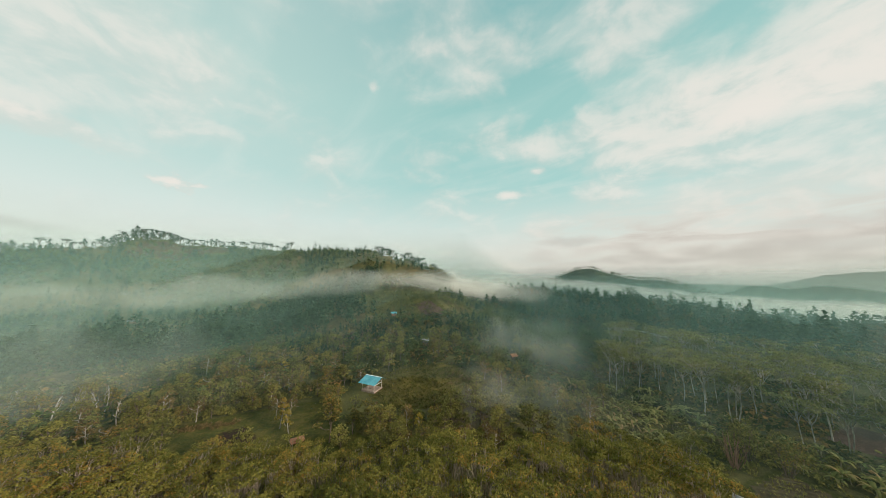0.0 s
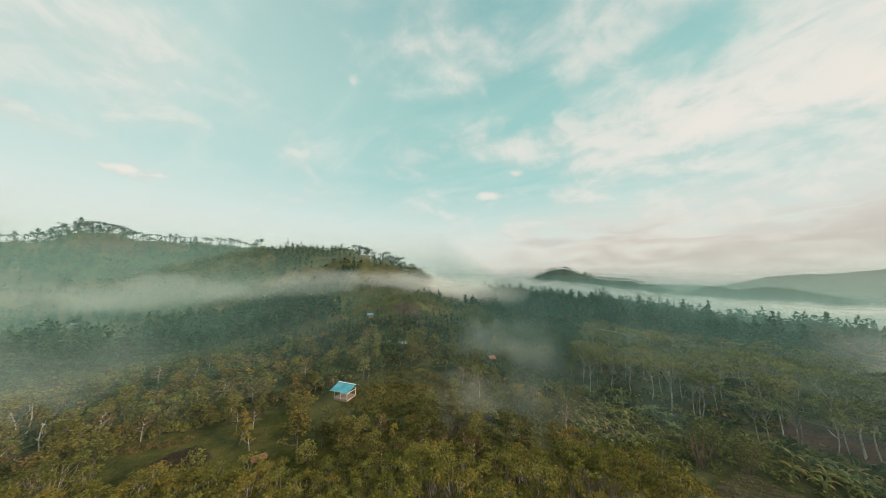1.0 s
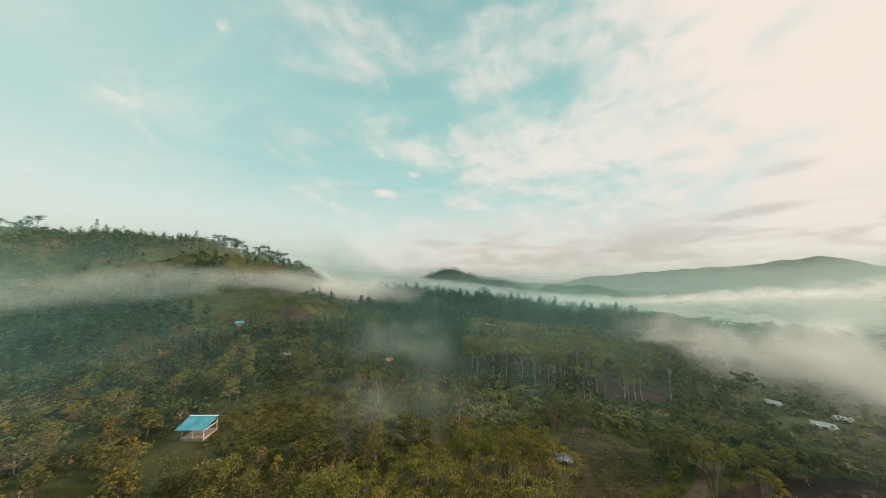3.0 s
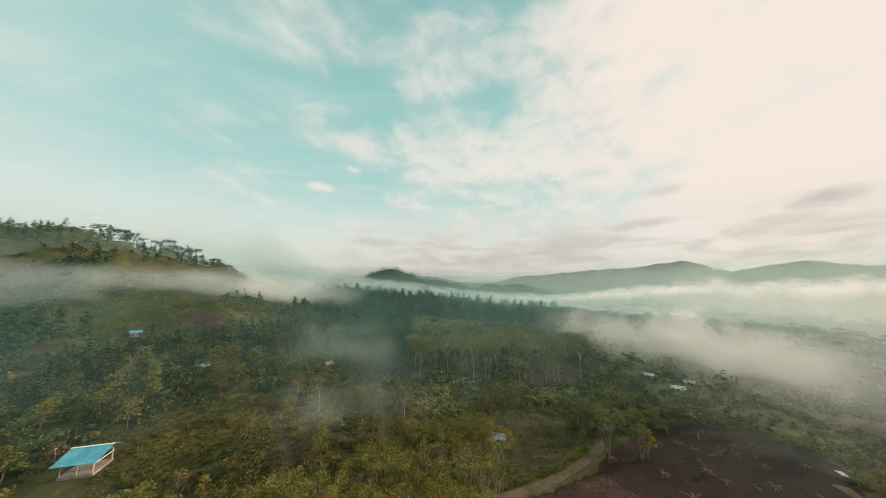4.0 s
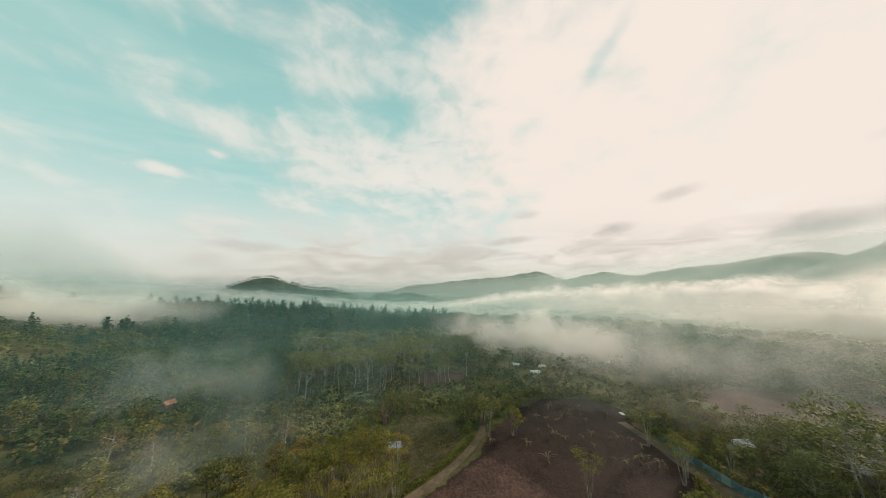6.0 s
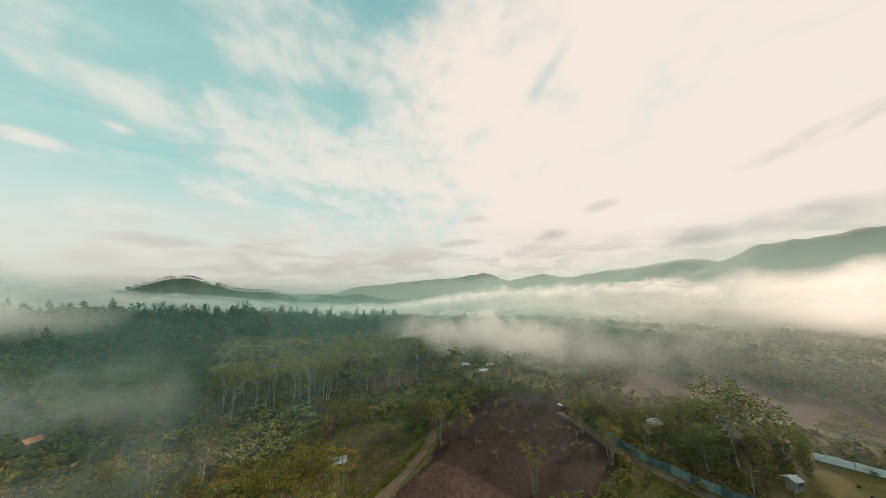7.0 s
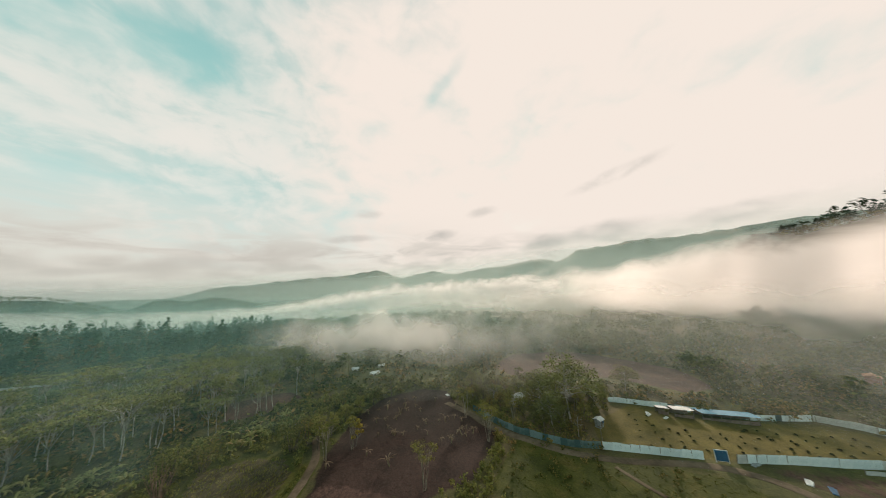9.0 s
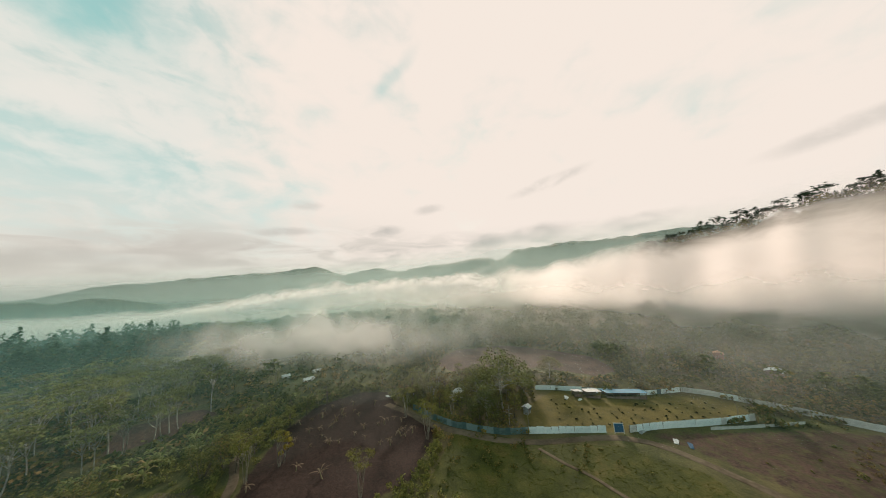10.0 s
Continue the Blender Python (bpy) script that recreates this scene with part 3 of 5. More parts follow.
def flat_top_shape(tall, spread, count, leaf):
    """Slender bare trunk that forks high into thin, layered, umbrella-like sprays."""
    stem = bent((0, 0, -0.4), (rng.normal() * 0.5, rng.normal() * 0.5, tall * 0.72), 7, 0.03)
    wood = [tube(stem, np.linspace(0.13, 0.07, 7), 6)]
    pts = []
    n = 11
    for k in range(n):
        a = k * 2.4 + rng.uniform(-0.3, 0.3)
        base = stem[4 + k % 3]
        out = spread * (0.3 + 0.7 * rng.random())
        end = np.array([stem[-1][0] + math.cos(a) * out, stem[-1][1] + math.sin(a) * out, tall * rng.uniform(0.78, 1.0)])
        limb = bent(base, end, 5, 0.08)
        wood.append(tube(limb, np.linspace(0.07, 0.02, 5), 4))
        for q in range(3):
            c = end + np.array([rng.normal() * spread * 0.22, rng.normal() * spread * 0.22, rng.normal() * 0.35])
            s = spread * rng.uniform(0.2, 0.36)
            pts.append(in_blob(count // (n * 3), c, (s, s, 0.22), 0.1))
            wood.append(tube(bent(limb[3], c, 3, 0.1), (0.03, 0.02, 0.012), 3))
    return joined(wood), leaves(np.concatenate(pts), leaf, 0.05, 1.2, 0.5)


def pine_shape(tall, spread, count, leaf, bare=0.35, ragged=0.3):
    stem = bent((0, 0, -0.5), (rng.normal() * 0.3, rng.normal() * 0.3, tall), 6, 0.015)
    wood = [tube(stem, np.linspace(0.02 * tall, 0.03, 6), 5)]
    pts, tiers = [], 11
    for k in range(tiers):
        u = bare + (1 - bare) * k / tiers
        reach = spread * (1 - (u - bare) / (1 - bare)) ** 0.75 * (1 + rng.normal() * ragged) + 0.25
        for q in range(3):
            a = q * 2.1 + k * 0.9 + rng.normal() * 0.3
            if rng.random() < ragged * 0.5:
                continue
            c0 = stem[0] + (stem[-1] - stem[0]) * u
            tip = c0 + np.array([math.cos(a), math.sin(a), 0.12]) * reach
            wood.append(tube(np.array([c0, tip]), (0.035, 0.012), 3))
            m = max(3, count // (tiers * 3))
            w = rng.uniform(0.25, 1.05, m)[:, None]
            pts.append(c0 + (tip - c0) * w + rng.normal(size=(m, 3)) * np.array([0.18, 0.18, 0.30]) * max(reach, 0.7))
    pts.append(in_blob(max(4, count // 20), stem[-1] - [0, 0, 0.2], (0.3, 0.3, 0.6)))
    return joined(wood), leaves(np.concatenate(pts), leaf, 0.0, 0.5, 0.35)


def bush_shape(wide, tall, count, leaf):
    pts = []
    for k in range(5):
        a, o = rng.uniform(0, 6.28), wide * rng.uniform(0.1, 0.6)
        s = wide * rng.uniform(0.3, 0.5)
        pts.append(in_blob(count // 5, (math.cos(a) * o, math.sin(a) * o, tall * rng.uniform(0.3, 0.7)), (s, s, tall * 0.4)))
    return leaves(np.concatenate(pts), leaf)


def blade(length, width, lift, fall, az, base, segs=6):
    """A long arching banana leaf, folded along its rib."""
    t = np.linspace(0, 1, segs + 1)
    x = length * t * (1 - 0.25 * fall * t)
    z = lift * length * np.sin(t * 1.6) * 0.8 - fall * length * t ** 2.2
    w = width * np.sin(np.clip(t * 0.94 + 0.06, 0, 1) * np.pi) ** 0.6
    w[-1] = 0.02
    c, s = math.cos(az), math.sin(az)
    rows = []
    for k in (-1, 0, 1):
        yy = k * w
        zz = z - abs(k) * w * 0.35
        rows.append(np.stack([base[0] + x * c - yy * s, base[1] + x * s + yy * c, base[2] + zz], -1))
    v = np.stack(rows, 1).reshape(-1, 3)
    return v, grid_faces(segs + 1, 3)


def banana_shape(tall, n, fall, seed_turn=0.0, wide=0.30):
    stem = bent((0, 0, -0.2), (rng.normal() * 0.12, rng.normal() * 0.12, tall * 0.55), 4, 0.03)
    wood = tube(stem, (0.14, 0.12, 0.1, 0.07), 6)
    fronds = [blade(tall * (rng.uniform(0.55, 0.8) if wide > 0.2 else rng.uniform(0.2, 0.85)), wide, rng.uniform(0.5, 1.0) * (0.3 + 0.7 * (wide > 0.2 or rng.random())), fall * rng.uniform(0.6, 1.3),
                    seed_turn + k * 2.4 + rng.normal() * 0.2, stem[-1]) for k in range(n)]
    return wood, fronds


def part(name, shape, mat, parent, label="", smooth=False):
    """Link a mesh (data, or vertices and faces) as one part under its thing."""
    me = shape if isinstance(shape, bpy.types.Mesh) else mesh_of(name, shape[0], shape[1], mat, smooth)
    ob = new(name, me)
    ob.parent = parent
    return tagged(ob, label)


def thing(name, label, category, group="", at=(0, 0, 0), turn=0.0, scale=1.0, kind=""):
    e = new(name)
    e.matrix_basis = pose(*at, 0, 0, turn) @ Matrix.Scale(scale, 4)
    return tagged(e, label, category, group, kind)


def tree_models(name, label, category, group, shapes, bark, leaf):
    """One finished tree of each shape, with its meshes; they are set out by plant()."""
    return [dict(name=name, label=label, category=category, group=group, used=False,
                 trunk=mesh_of("trunk", *w, bark, True), crown=mesh_of("crown", *thin(c, 5), leaf)) for w, c in shapes]


def plant(models, x, y, scale=1.0, sink=0.1):
    k = models[int(rng.integers(len(models)))]
    t = thing(k["name"], k["label"], k["category"], k["group"], (x, y, float(height(x, y)) - sink), rng.uniform(0, 360), scale * rng.uniform(0.85, 1.15))
    part("trunk", k["trunk"], None, t)
    part("crown", k["crown"], None, t)
    return t


def scatter(n, lo, hi, keep, gap, tries=40):
    """Places in the box lo..hi where keep(x, y) holds, at least gap apart."""
    got = []
    for _ in range(n * tries):
        if len(got) >= n:
            break
        x, y = rng.uniform(lo[0], hi[0]), rng.uniform(lo[1], hi[1])
        if keep(x, y) and all((x - a) ** 2 + (y - b) ** 2 > gap * gap for a, b in got):
            got.append((x, y))
    return got


OPEN = [STRIP_SOIL, PALE_SOIL, PLOUGHED, BIG_SOIL, RED_SOIL, FAR_SOIL, GATE_SOIL, LEFT_SOIL, PLANTED, PASTURE, HUT_GRASS, LEFT_GRASS]


ROAD = [(22, 41.6), (29, 37.2), (35.9, 34.0), (42, 31.9), (48, 30.7), (53.5, 30.1), (58.6, 29.7), (63, 29.8), (72, 33), (84, 33)]
FENCE_ROAD = [(84, -2), (76, -7.6), (70, -11), (64.7, -16.4), (59.5, -22), (55.5, -28), (52.2, -34), (48.6, -45.1), (46.3, -51.0), (42.7, -55.3), (38.4, -57.8), (33.5, -59.3), (25.6, -60.4), (12, -63), (-8, -68)]


def off_road(x, y, gap):
    for line in (ROAD, FENCE_ROAD):
        for (x0, y0), (x1, y1) in zip(line, line[1:]):
            dx, dy = x1 - x0, y1 - y0
            s = min(1, max(0, ((x - x0) * dx + (y - y0) * dy) / (dx * dx + dy * dy)))
            if math.hypot(x - x0 - s * dx, y - y0 - s * dy) < gap:
                return False
    return True


def free(x, y):
    return off_road(x, y, 2.8) and all(float(inside(p, x, y)) < 0.4 for p in OPEN)


def polar(x, y):
    return math.hypot(x, y), math.degrees(math.atan2(x, y))


# ---- plants: setting out ----
near_models = tree_models("grove_tree", "slender many-stemmed tree with yellow-green crown", "tree", "trees of the near grove",
                          [grove_shape(rng.uniform(8, 9.6), rng.uniform(2.2, 3.0), 1100, 0.27) for _ in range(5)], MAT["grove_bark"], MAT["yellow"])
mid_models = tree_models("broadleaf_tree", "broadleaf tree with olive green crown", "tree", "trees of the valley",
                         [broad_shape(rng.uniform(5, 8.5), rng.uniform(1.5, 2.3), 860, 0.36, 12, 0.35, 0.7) for _ in range(6)], MAT["bark"], MAT["broad"])
rust_models = tree_models("broadleaf_tree", "half-bare broadleaf tree with rust-brown leaves", "tree", "trees of the valley",
                          [broad_shape(rng.uniform(5, 7.5), rng.uniform(1.4, 2.0), 420, 0.36, 9, 0.35, 0.7) for _ in range(2)], MAT["pale_bark"], MAT["rust"])
gold_models = tree_models("golden_tree", "small tree with golden yellow leaves", "tree", "golden trees",
                          [broad_shape(6.0, 1.2, 500, 0.4, 8, 0.35, 0.8)], MAT["pale_bark"], MAT["gold"])
flat_models = tree_models("flat_topped_tree", "tall pale-trunked tree with a thin flat crown", "tree", "pale-trunked trees",
                          [flat_top_shape(rng.uniform(10, 12.5), rng.uniform(3.2, 4.2), 1000, 0.46) for _ in range(4)], MAT["pale_bark"], MAT["feather"])
pine_models = tree_models("pine_tree", "dark ragged pine tree standing on the hill crest", "tree", "pines on the skyline",
                          [pine_shape(rng.uniform(7, 9.5), rng.uniform(2.2, 3.2), 400, 0.95, 0.34, 0.5) for _ in range(4)]
                          + [flat_top_shape(rng.uniform(8, 9.5), rng.uniform(2.3, 2.9), 660, 0.55) for _ in range(3)], MAT["pine_bark"], MAT["pine"])

HUT = (-19.9, 82.5)


def sight(x, y):
    """False where a tree would stand before the hut or on its lawn."""
    r, a = polar(x, y)
    return not (71 < r < 90 and -18.5 < a < -9)


def in_near_grove(x, y):
    edge = float(np.interp(x, (-66, -33, -11, 0, 11, 26, 36, 40), (45, 46, 47, 45.5, 45.5, 48.5, 48.5, 43))) + 1.2 * math.sin(x * 0.5)
    return off_road(x, y, 2.8) and all(float(inside(p, x, y)) < 0.4 for p in OPEN if p is not LEFT_GRASS) and edge - 17 < y < edge and math.hypot(x - 43, y - 41) > 6


for x, y in scatter(270, (-68, 26), (40, 50), in_near_grove, 2.1):
    plant(near_models, x, y, 0.85 if x < -5 else 0.95)
for x, y, s in ((-22.1, 58.9, 1.25), (-11.8, 58.2, 0.95), (-18.2, 61.8, 0.8), (-25.6, 68.5, 0.8)):
    plant(mid_models, x, y, s)
for x, y in ((-38.6, 67.8), (-36.2, 69.4)):
    plant(rust_models, x, y, 0.75)


def in_mid(x, y):
    r, a = polar(x, y)
    return free(x, y) and sight(x, y) and math.hypot(x - 27, y - 105) > 6.5 and float(inside(HUT_GRASS, x * 1.07, y * 1.07)) < 0.4 and 52 < r < 128 and -64 < a < 30 and bumps(x, y, 14, 9) > -0.35


for k, (x, y) in enumerate(scatter(190, (-115, 40), (60, 128), in_mid, 3.0)):
    plant(rust_models if k % 5 == 0 else mid_models, x, y)
def in_belt(x, y):
    r, a = polar(x, y)
    return free(x, y) and sight(x, y) and float(inside(HUT_GRASS, x * 1.09, y * 1.09)) < 0.4 and (53 < r < 72 and -27 < a < 14 and not (-33.5 < x < -29 and y < 66) or 84 < r < 104 and -48 < a < -26)


for k, (x, y) in enumerate(scatter(95, (-80, 48), (20, 100), in_belt, 2.6)):
    plant(rust_models if k % 7 == 0 else gold_models if k % 31 == 30 else mid_models, x, y, 0.8)
for x, y in ((-32.2, 62.1), (-35.5, 64.0), (-59.3, 107.6), (66.0, 22.0), (-52.0, 92.0)):
    plant(gold_models, x, y)
# the pale trunks along the far edge of the banana strip, and the airy wood behind them
for x, y in ((76.3, 61), (77.5, 60), (83.4, 61.7), (81.9, 58.4), (83.2, 54), (86, 53.2), (89.7, 53.8), (91.5, 52.8), (69.8, 68.6), (71.2, 68.8),
             (72.4, 70), (66.5, 72), (90.8, 54.3), (101, 49.7), (82.1, 58.2), (73.6, 81.7)):
    plant(flat_models, x, y, 1.0 if x > 0 else 0.8)


dead_models = tree_models("dead_tree", "bare white dead tree trunk with broken limbs", "tree", "bare white trunks",
                          [(broad_shape(rng.uniform(8, 10), 0.9, 60, 0.3, 5, 0.5, 0.8)[0], leaves(in_blob(26, (0, 0, 6.5), (0.8, 0.8, 1.2)), 0.3)) for _ in range(3)],
                          MAT["pale_bark"], MAT["rust"])
for x, y in ((-83.6, 61.4), (-86.5, 65.5), (-89.1, 63), (-81.3, 67.3), (-79.9, 67.1), (-68.5, 61.2), (-97.8, 64.3), (-85.1, 66), (-94, 66)):
    t = plant(dead_models, x, y, 0.9)
    t.matrix_basis = t.matrix_basis @ pose(0, 0, 0, rng.uniform(-9, 9), rng.uniform(-9, 9), 0)


def in_pale(x, y):
    r, a = polar(x, y)
    return free(x, y) and 100 < r < 165 and 30 < a < 70 and y > 58


for x, y in scatter(100, (45, 30), (155, 140), in_pale, 4.2):
    plant(flat_models, x, y)


def in_fence_wood(x, y):
    return free(x, y) and float(inside([(68, -18), (60, -29), (63, -34), (75, -52), (92, -40), (98, -12), (84, -10)], x, y)) > 0.5


for k, (x, y) in enumerate(scatter(78, (58, -55), (100, -8), in_fence_wood, 2.5)):
    plant(flat_models if k % 9 == 0 else near_models if k % 5 == 1 else rust_models if k % 7 == 2 else mid_models, x, y, 0.62 if k % 9 == 0 or k % 5 == 1 else 0.82)
big_models = tree_models("spreading_tree", "broad spreading tree with feathery layered crown", "tree", "big trees by the fence",
                         [broad_shape(11.0, 4.8, 3600, 0.36, 22, 0.4, 0.32)], MAT["pale_bark"], MAT["feather"])
stuff_spots = scatter(190, (58, -55), (100, -8), in_fence_wood, 1.5) + scatter(60, (55, -34), (80, -9), lambda x, y: free(x, y) and off_road(x, y, 1.6) and not off_road(x, y, 4.2), 0.9)
for x, y, s in ((68.6, -33.9, 1.5), (74.0, -29.0, 0.95), (80.5, -60.0, 0.8), (66.5, -27.5, 0.8)):
    plant(big_models, x, y, s)


def crest(name, a):
    """Place on the crest of a rise at a bearing."""
    az, d, z, *_ = RISES[name]
    r = float(np.interp(a, az, d))
    return r * math.sin(radians(a)), r * math.cos(radians(a))


for lo, hi, n, size in ((-61, -53, 20, 1.0), (-53, -50, 12, 1.3), (-50, -45, 24, 1.4), (-45, -30, 32, 1.05), (-30, -15, 10, 0.75), (-14.5, -10, 15, 1.05), (-9, -3.5, 20, 1.05), (-2.8, -0.4, 9, 0.85)):
    for k in range(n):
        x, y = crest("pine_hill", lo + (hi - lo) * (k + rng.uniform(0, 1)) / n)
        s = 1 + rng.normal() * 0.012 - 0.006
        plant(pine_models, x * s, y * s, rng.uniform(0.6, 0.98) * size, 0.6)
for k in range(70):
    x, y = crest("steep_hill", 145 + 27 * (k + rng.uniform(0, 1)) / 70)
    s = 1 + rng.normal() * 0.02
    plant(pine_models, x * s, y * s, rng.uniform(1.1, 1.75), 0.4)


def stuff(name, label, category, places, models_, mat, scale=(0.8, 1.25)):
    """Many plants that nobody could count, in one mesh."""
    vs, fs, k = [], [], 0
    pts = np.array(places)
    zz = height(pts[:, 0], pts[:, 1])
    for (x, y), z in zip(places, zz):
        v, f = models_[int(rng.integers(len(models_)))]
        a, s = rng.uniform(0, 6.283), rng.uniform(*scale)
        c, q = math.cos(a) * s, math.sin(a) * s
        w = np.stack([v[:, 0] * c - v[:, 1] * q + x, v[:, 0] * q + v[:, 1] * c + y, v[:, 2] * s + z - 0.15], -1)
        vs.append(w)
        fs.append(f + k)
        k += len(v)
    me = mesh_of(name, np.concatenate(vs), np.concatenate(fs), mat)
    return tagged(new(name, me), label, category, kind="stuff")


def ring(n, r0, r1, a0, a1, keep=None):
    """Random places between two distances and two bearings."""
    got = []
    while len(got) < n:
        r, a = math.sqrt(rng.uniform(r0 * r0, r1 * r1)), radians(rng.uniform(a0, a1))
        x, y = r * math.sin(a), r * math.cos(a)
        if keep is None or keep(x, y):
            got.append((x, y))
    return got


def with_stem(shape, tall, r=0.13):
    """Foliage with a plain slim stem added, for trees far off."""
    v, f = tube(np.array([(0, 0, -0.5), (0, 0, tall)]), (r, r * 0.4), 3)
    return joined([shape, (v, f)])


def off_knoll(x, y):
    return float(inside(KNOLL, x, y)) < 0.3 and float(inside(UP_CLEARING, x, y)) < 0.3


def low_pine(tall, spread, count, leaf):
    """A far conifer: a ragged cone or dome of foliage, with an open foot."""
    u = rng.random(count) ** 0.85
    dome = rng.uniform(0.45, 0.95)
    a = rng.uniform(0, 6.283, count)
    r = spread * (1 - u) ** dome * np.sqrt(rng.uniform(0.15, 1.0, count)) * (1 + 0.25 * np.sin(a * 2 + rng.uniform(0, 6)) + 0.2 * np.sin(u * 17))
    c = np.stack([r * np.cos(a), r * np.sin(a), tall * (0.18 + 0.82 * u)], -1)
    return leaves(c, leaf, 0.1, 0.4, 0.6)


def wall_view(x, y):
    """False just before the low white wall."""
    r, a = polar(x, y)
    return not (164 < r < 192 and 31.5 < a < 40.5)


pines = [low_pine(rng.uniform(7, 13), rng.uniform(1.7, 2.8), 78, 1.05) for _ in range(12)]
stuff("pine_forest", "dark green pine forest on the slopes and ridge", "forest",
      ring(950, 178, 262, 5, 66, lambda x, y: float(height(x, y)) < 19 and wall_view(x, y)) + ring(620, 150, 200, -64, -14, off_knoll), pines, MAT["pine"])
bushes = [thin(bush_shape(rng.uniform(0.9, 1.7), rng.uniform(1.0, 2.0), 64, 0.43), 6) for _ in range(8)]
coarse = [thin(bush_shape(rng.uniform(1.1, 1.9), rng.uniform(1.2, 2.4), 30, 0.85), 6) for _ in range(8)]


stuff("understorey", "tangled undergrowth below the trees by the fence", "shrubs", stuff_spots, bushes, MAT["bush"], (0.6, 1.5))
hill_bushes = [bush_shape(rng.uniform(1.1, 1.8), rng.uniform(1.4, 2.6), 30, 0.72) for _ in range(10)]


def shrubland(x, y):
    return free(x, y) and off_knoll(x, y) and sight(x, y)


stuff("scrub", "tangled olive and brown scrub covering the valley", "shrubs",
      ring(1500, 50, 92, -66, 62, shrubland) + ring(260, 78, 104, -46, -30, shrubland) + ring(750, 44, 104, 60, 104, free), bushes, MAT["bush"], (0.5, 1.3))
stuff("far_scrub", "thick scrub and saplings further up the valley", "shrubs",
      ring(2600, 90, 150, -66, 66, shrubland) + ring(900, 92, 215, 66, 96, free) + ring(2300, 92, 215, 96, 170, lambda x, y: free(x, y) and float(inside(FAR_SOIL, x * 1.04, y * 1.04)) < 0.4), coarse, MAT["bush"], (0.6, 1.5))
def below_crest(x, y):
    az, d, *_ = RISES["pine_hill"]
    r, a = polar(x, y)
    return r < float(np.interp(a, az, d)) - 16


def on_slope(x, y):
    """On the pine hill, and seldom on its bare places."""
    bare = max(float(inside(p, x, y)) for p in (DRY_SLOPE, BARE_SPUR, RED_SCAR))
    return off_knoll(x, y) and below_crest(x, y) and (bare < 0.5 or rng.random() < 0.22)


stuff("hill_scrub", "shrubs and young trees on the hillsides", "shrubs",
      ring(3600, 180, 352, -66, 4, lambda x, y: bumps(x, y, 34, 31) > -0.4 and on_slope(x, y)), hill_bushes, MAT["hill"], (0.7, 2.0))
stuff("hill_pines", "dark young pines in stands on the hillsides", "forest",
      ring(850, 200, 345, -66, 2, lambda x, y: bumps(x, y, 40, 33) > -0.15 and on_slope(x, y)), pines, MAT["pine"], (0.4, 0.75))
stuff("crest_shrubs", "undergrowth along the hill crests", "shrubs",
      [(q[0] * k, q[1] * k) for q, k in [(crest("pine_hill", rng.uniform(-61, 2)), 1 + rng.normal() * 0.012) for _ in range(520)]]
      + [(q[0] * k, q[1] * k) for q, k in [(crest("steep_hill", rng.uniform(144, 174)), 1 + rng.normal() * 0.012) for _ in range(260)]], hill_bushes, MAT["hill"], (0.6, 1.5))
rounds = [with_stem(broad_shape(rng.uniform(6.5, 9.5), rng.uniform(2.0, 2.8), 76, 1.05)[1], 6) for _ in range(8)]


def clear_of_roofs(x, y):
    return free(x, y) and (x - 121) ** 2 + (y - 28) ** 2 > 45 and (x - 55) ** 2 + (y + 136) ** 2 > 150


stuff("valley_woods", "hazy broadleaf woods on the valley floor", "forest",
      ring(1500, 122, 330, 62, 172, lambda x, y: clear_of_roofs(x, y) and all(float(inside(FAR_SOIL, x * k, y * k)) < 0.4 for k in (1.06, 1.12, 1.18))), rounds, MAT["broad"])
stuff("foot_woods", "low mixed woods at the foot of the pine hill", "forest",
      ring(520, 92, 150, -66, 34, shrubland) + ring(520, 146, 184, -4, 40, lambda x, y: off_knoll(x, y) and wall_view(x, y) and float(height(x, y)) < 11), rounds, MAT["hill"], (0.4, 0.75))
stuff("mixed_woods", "broadleaf trees mixed among the pines of the ridge", "forest",
      ring(820, 172, 255, -2, 68, lambda x, y: off_knoll(x, y) and wall_view(x, y) and float(height(x, y)) < (19 if x > 35 else 13)), rounds, MAT["hill"], (0.65, 1.15))
def below_soil(x, y):
    """Clear of the roofs, and low where the bare mound stands behind."""
    return clear_of_roofs(x, y) and all(float(inside(FAR_SOIL, x * k, y * k)) < 0.4 for k in (1.05, 1.1, 1.16))


stuff("bush_woods", "dense low olive-brown woods beyond the fenced field", "forest",
      ring(700, 96, 190, 96, 170, below_soil), rounds, MAT["bush"], (0.32, 0.7))
stuff("knoll_trees", "scattered small trees on the grassy knoll", "trees",
      ring(90, 135, 182, -20, 3, lambda x, y: float(inside(KNOLL, x, y)) > 0.4 and float(inside(KNOLL_SOIL, x, y)) < 0.4), rounds, MAT["hill"], (0.22, 0.5))
stuff("shoulder_woods", "hazy green woods on the falling shoulder of the hill", "forest",
      ring(620, 160, 226, -3, 19, off_knoll), rounds, MAT["hill"], (0.35, 0.75))
stuff("shoulder_pines", "young pines among the woods of the hill shoulder", "forest",
      ring(330, 165, 224, -2, 17, off_knoll), pines, MAT["pine"], (0.4, 0.72))
stuff("far_trees", "trees along the top of the distant knob", "forest", ring(620, 715, 785, 17, 46), rounds, MAT["hill"], (0.5, 1.05))
stuff("young_pines", "young pines below the knoll", "forest", ring(330, 118, 146, -30, 16, shrubland), pines, MAT["pine"], (0.4, 0.66))


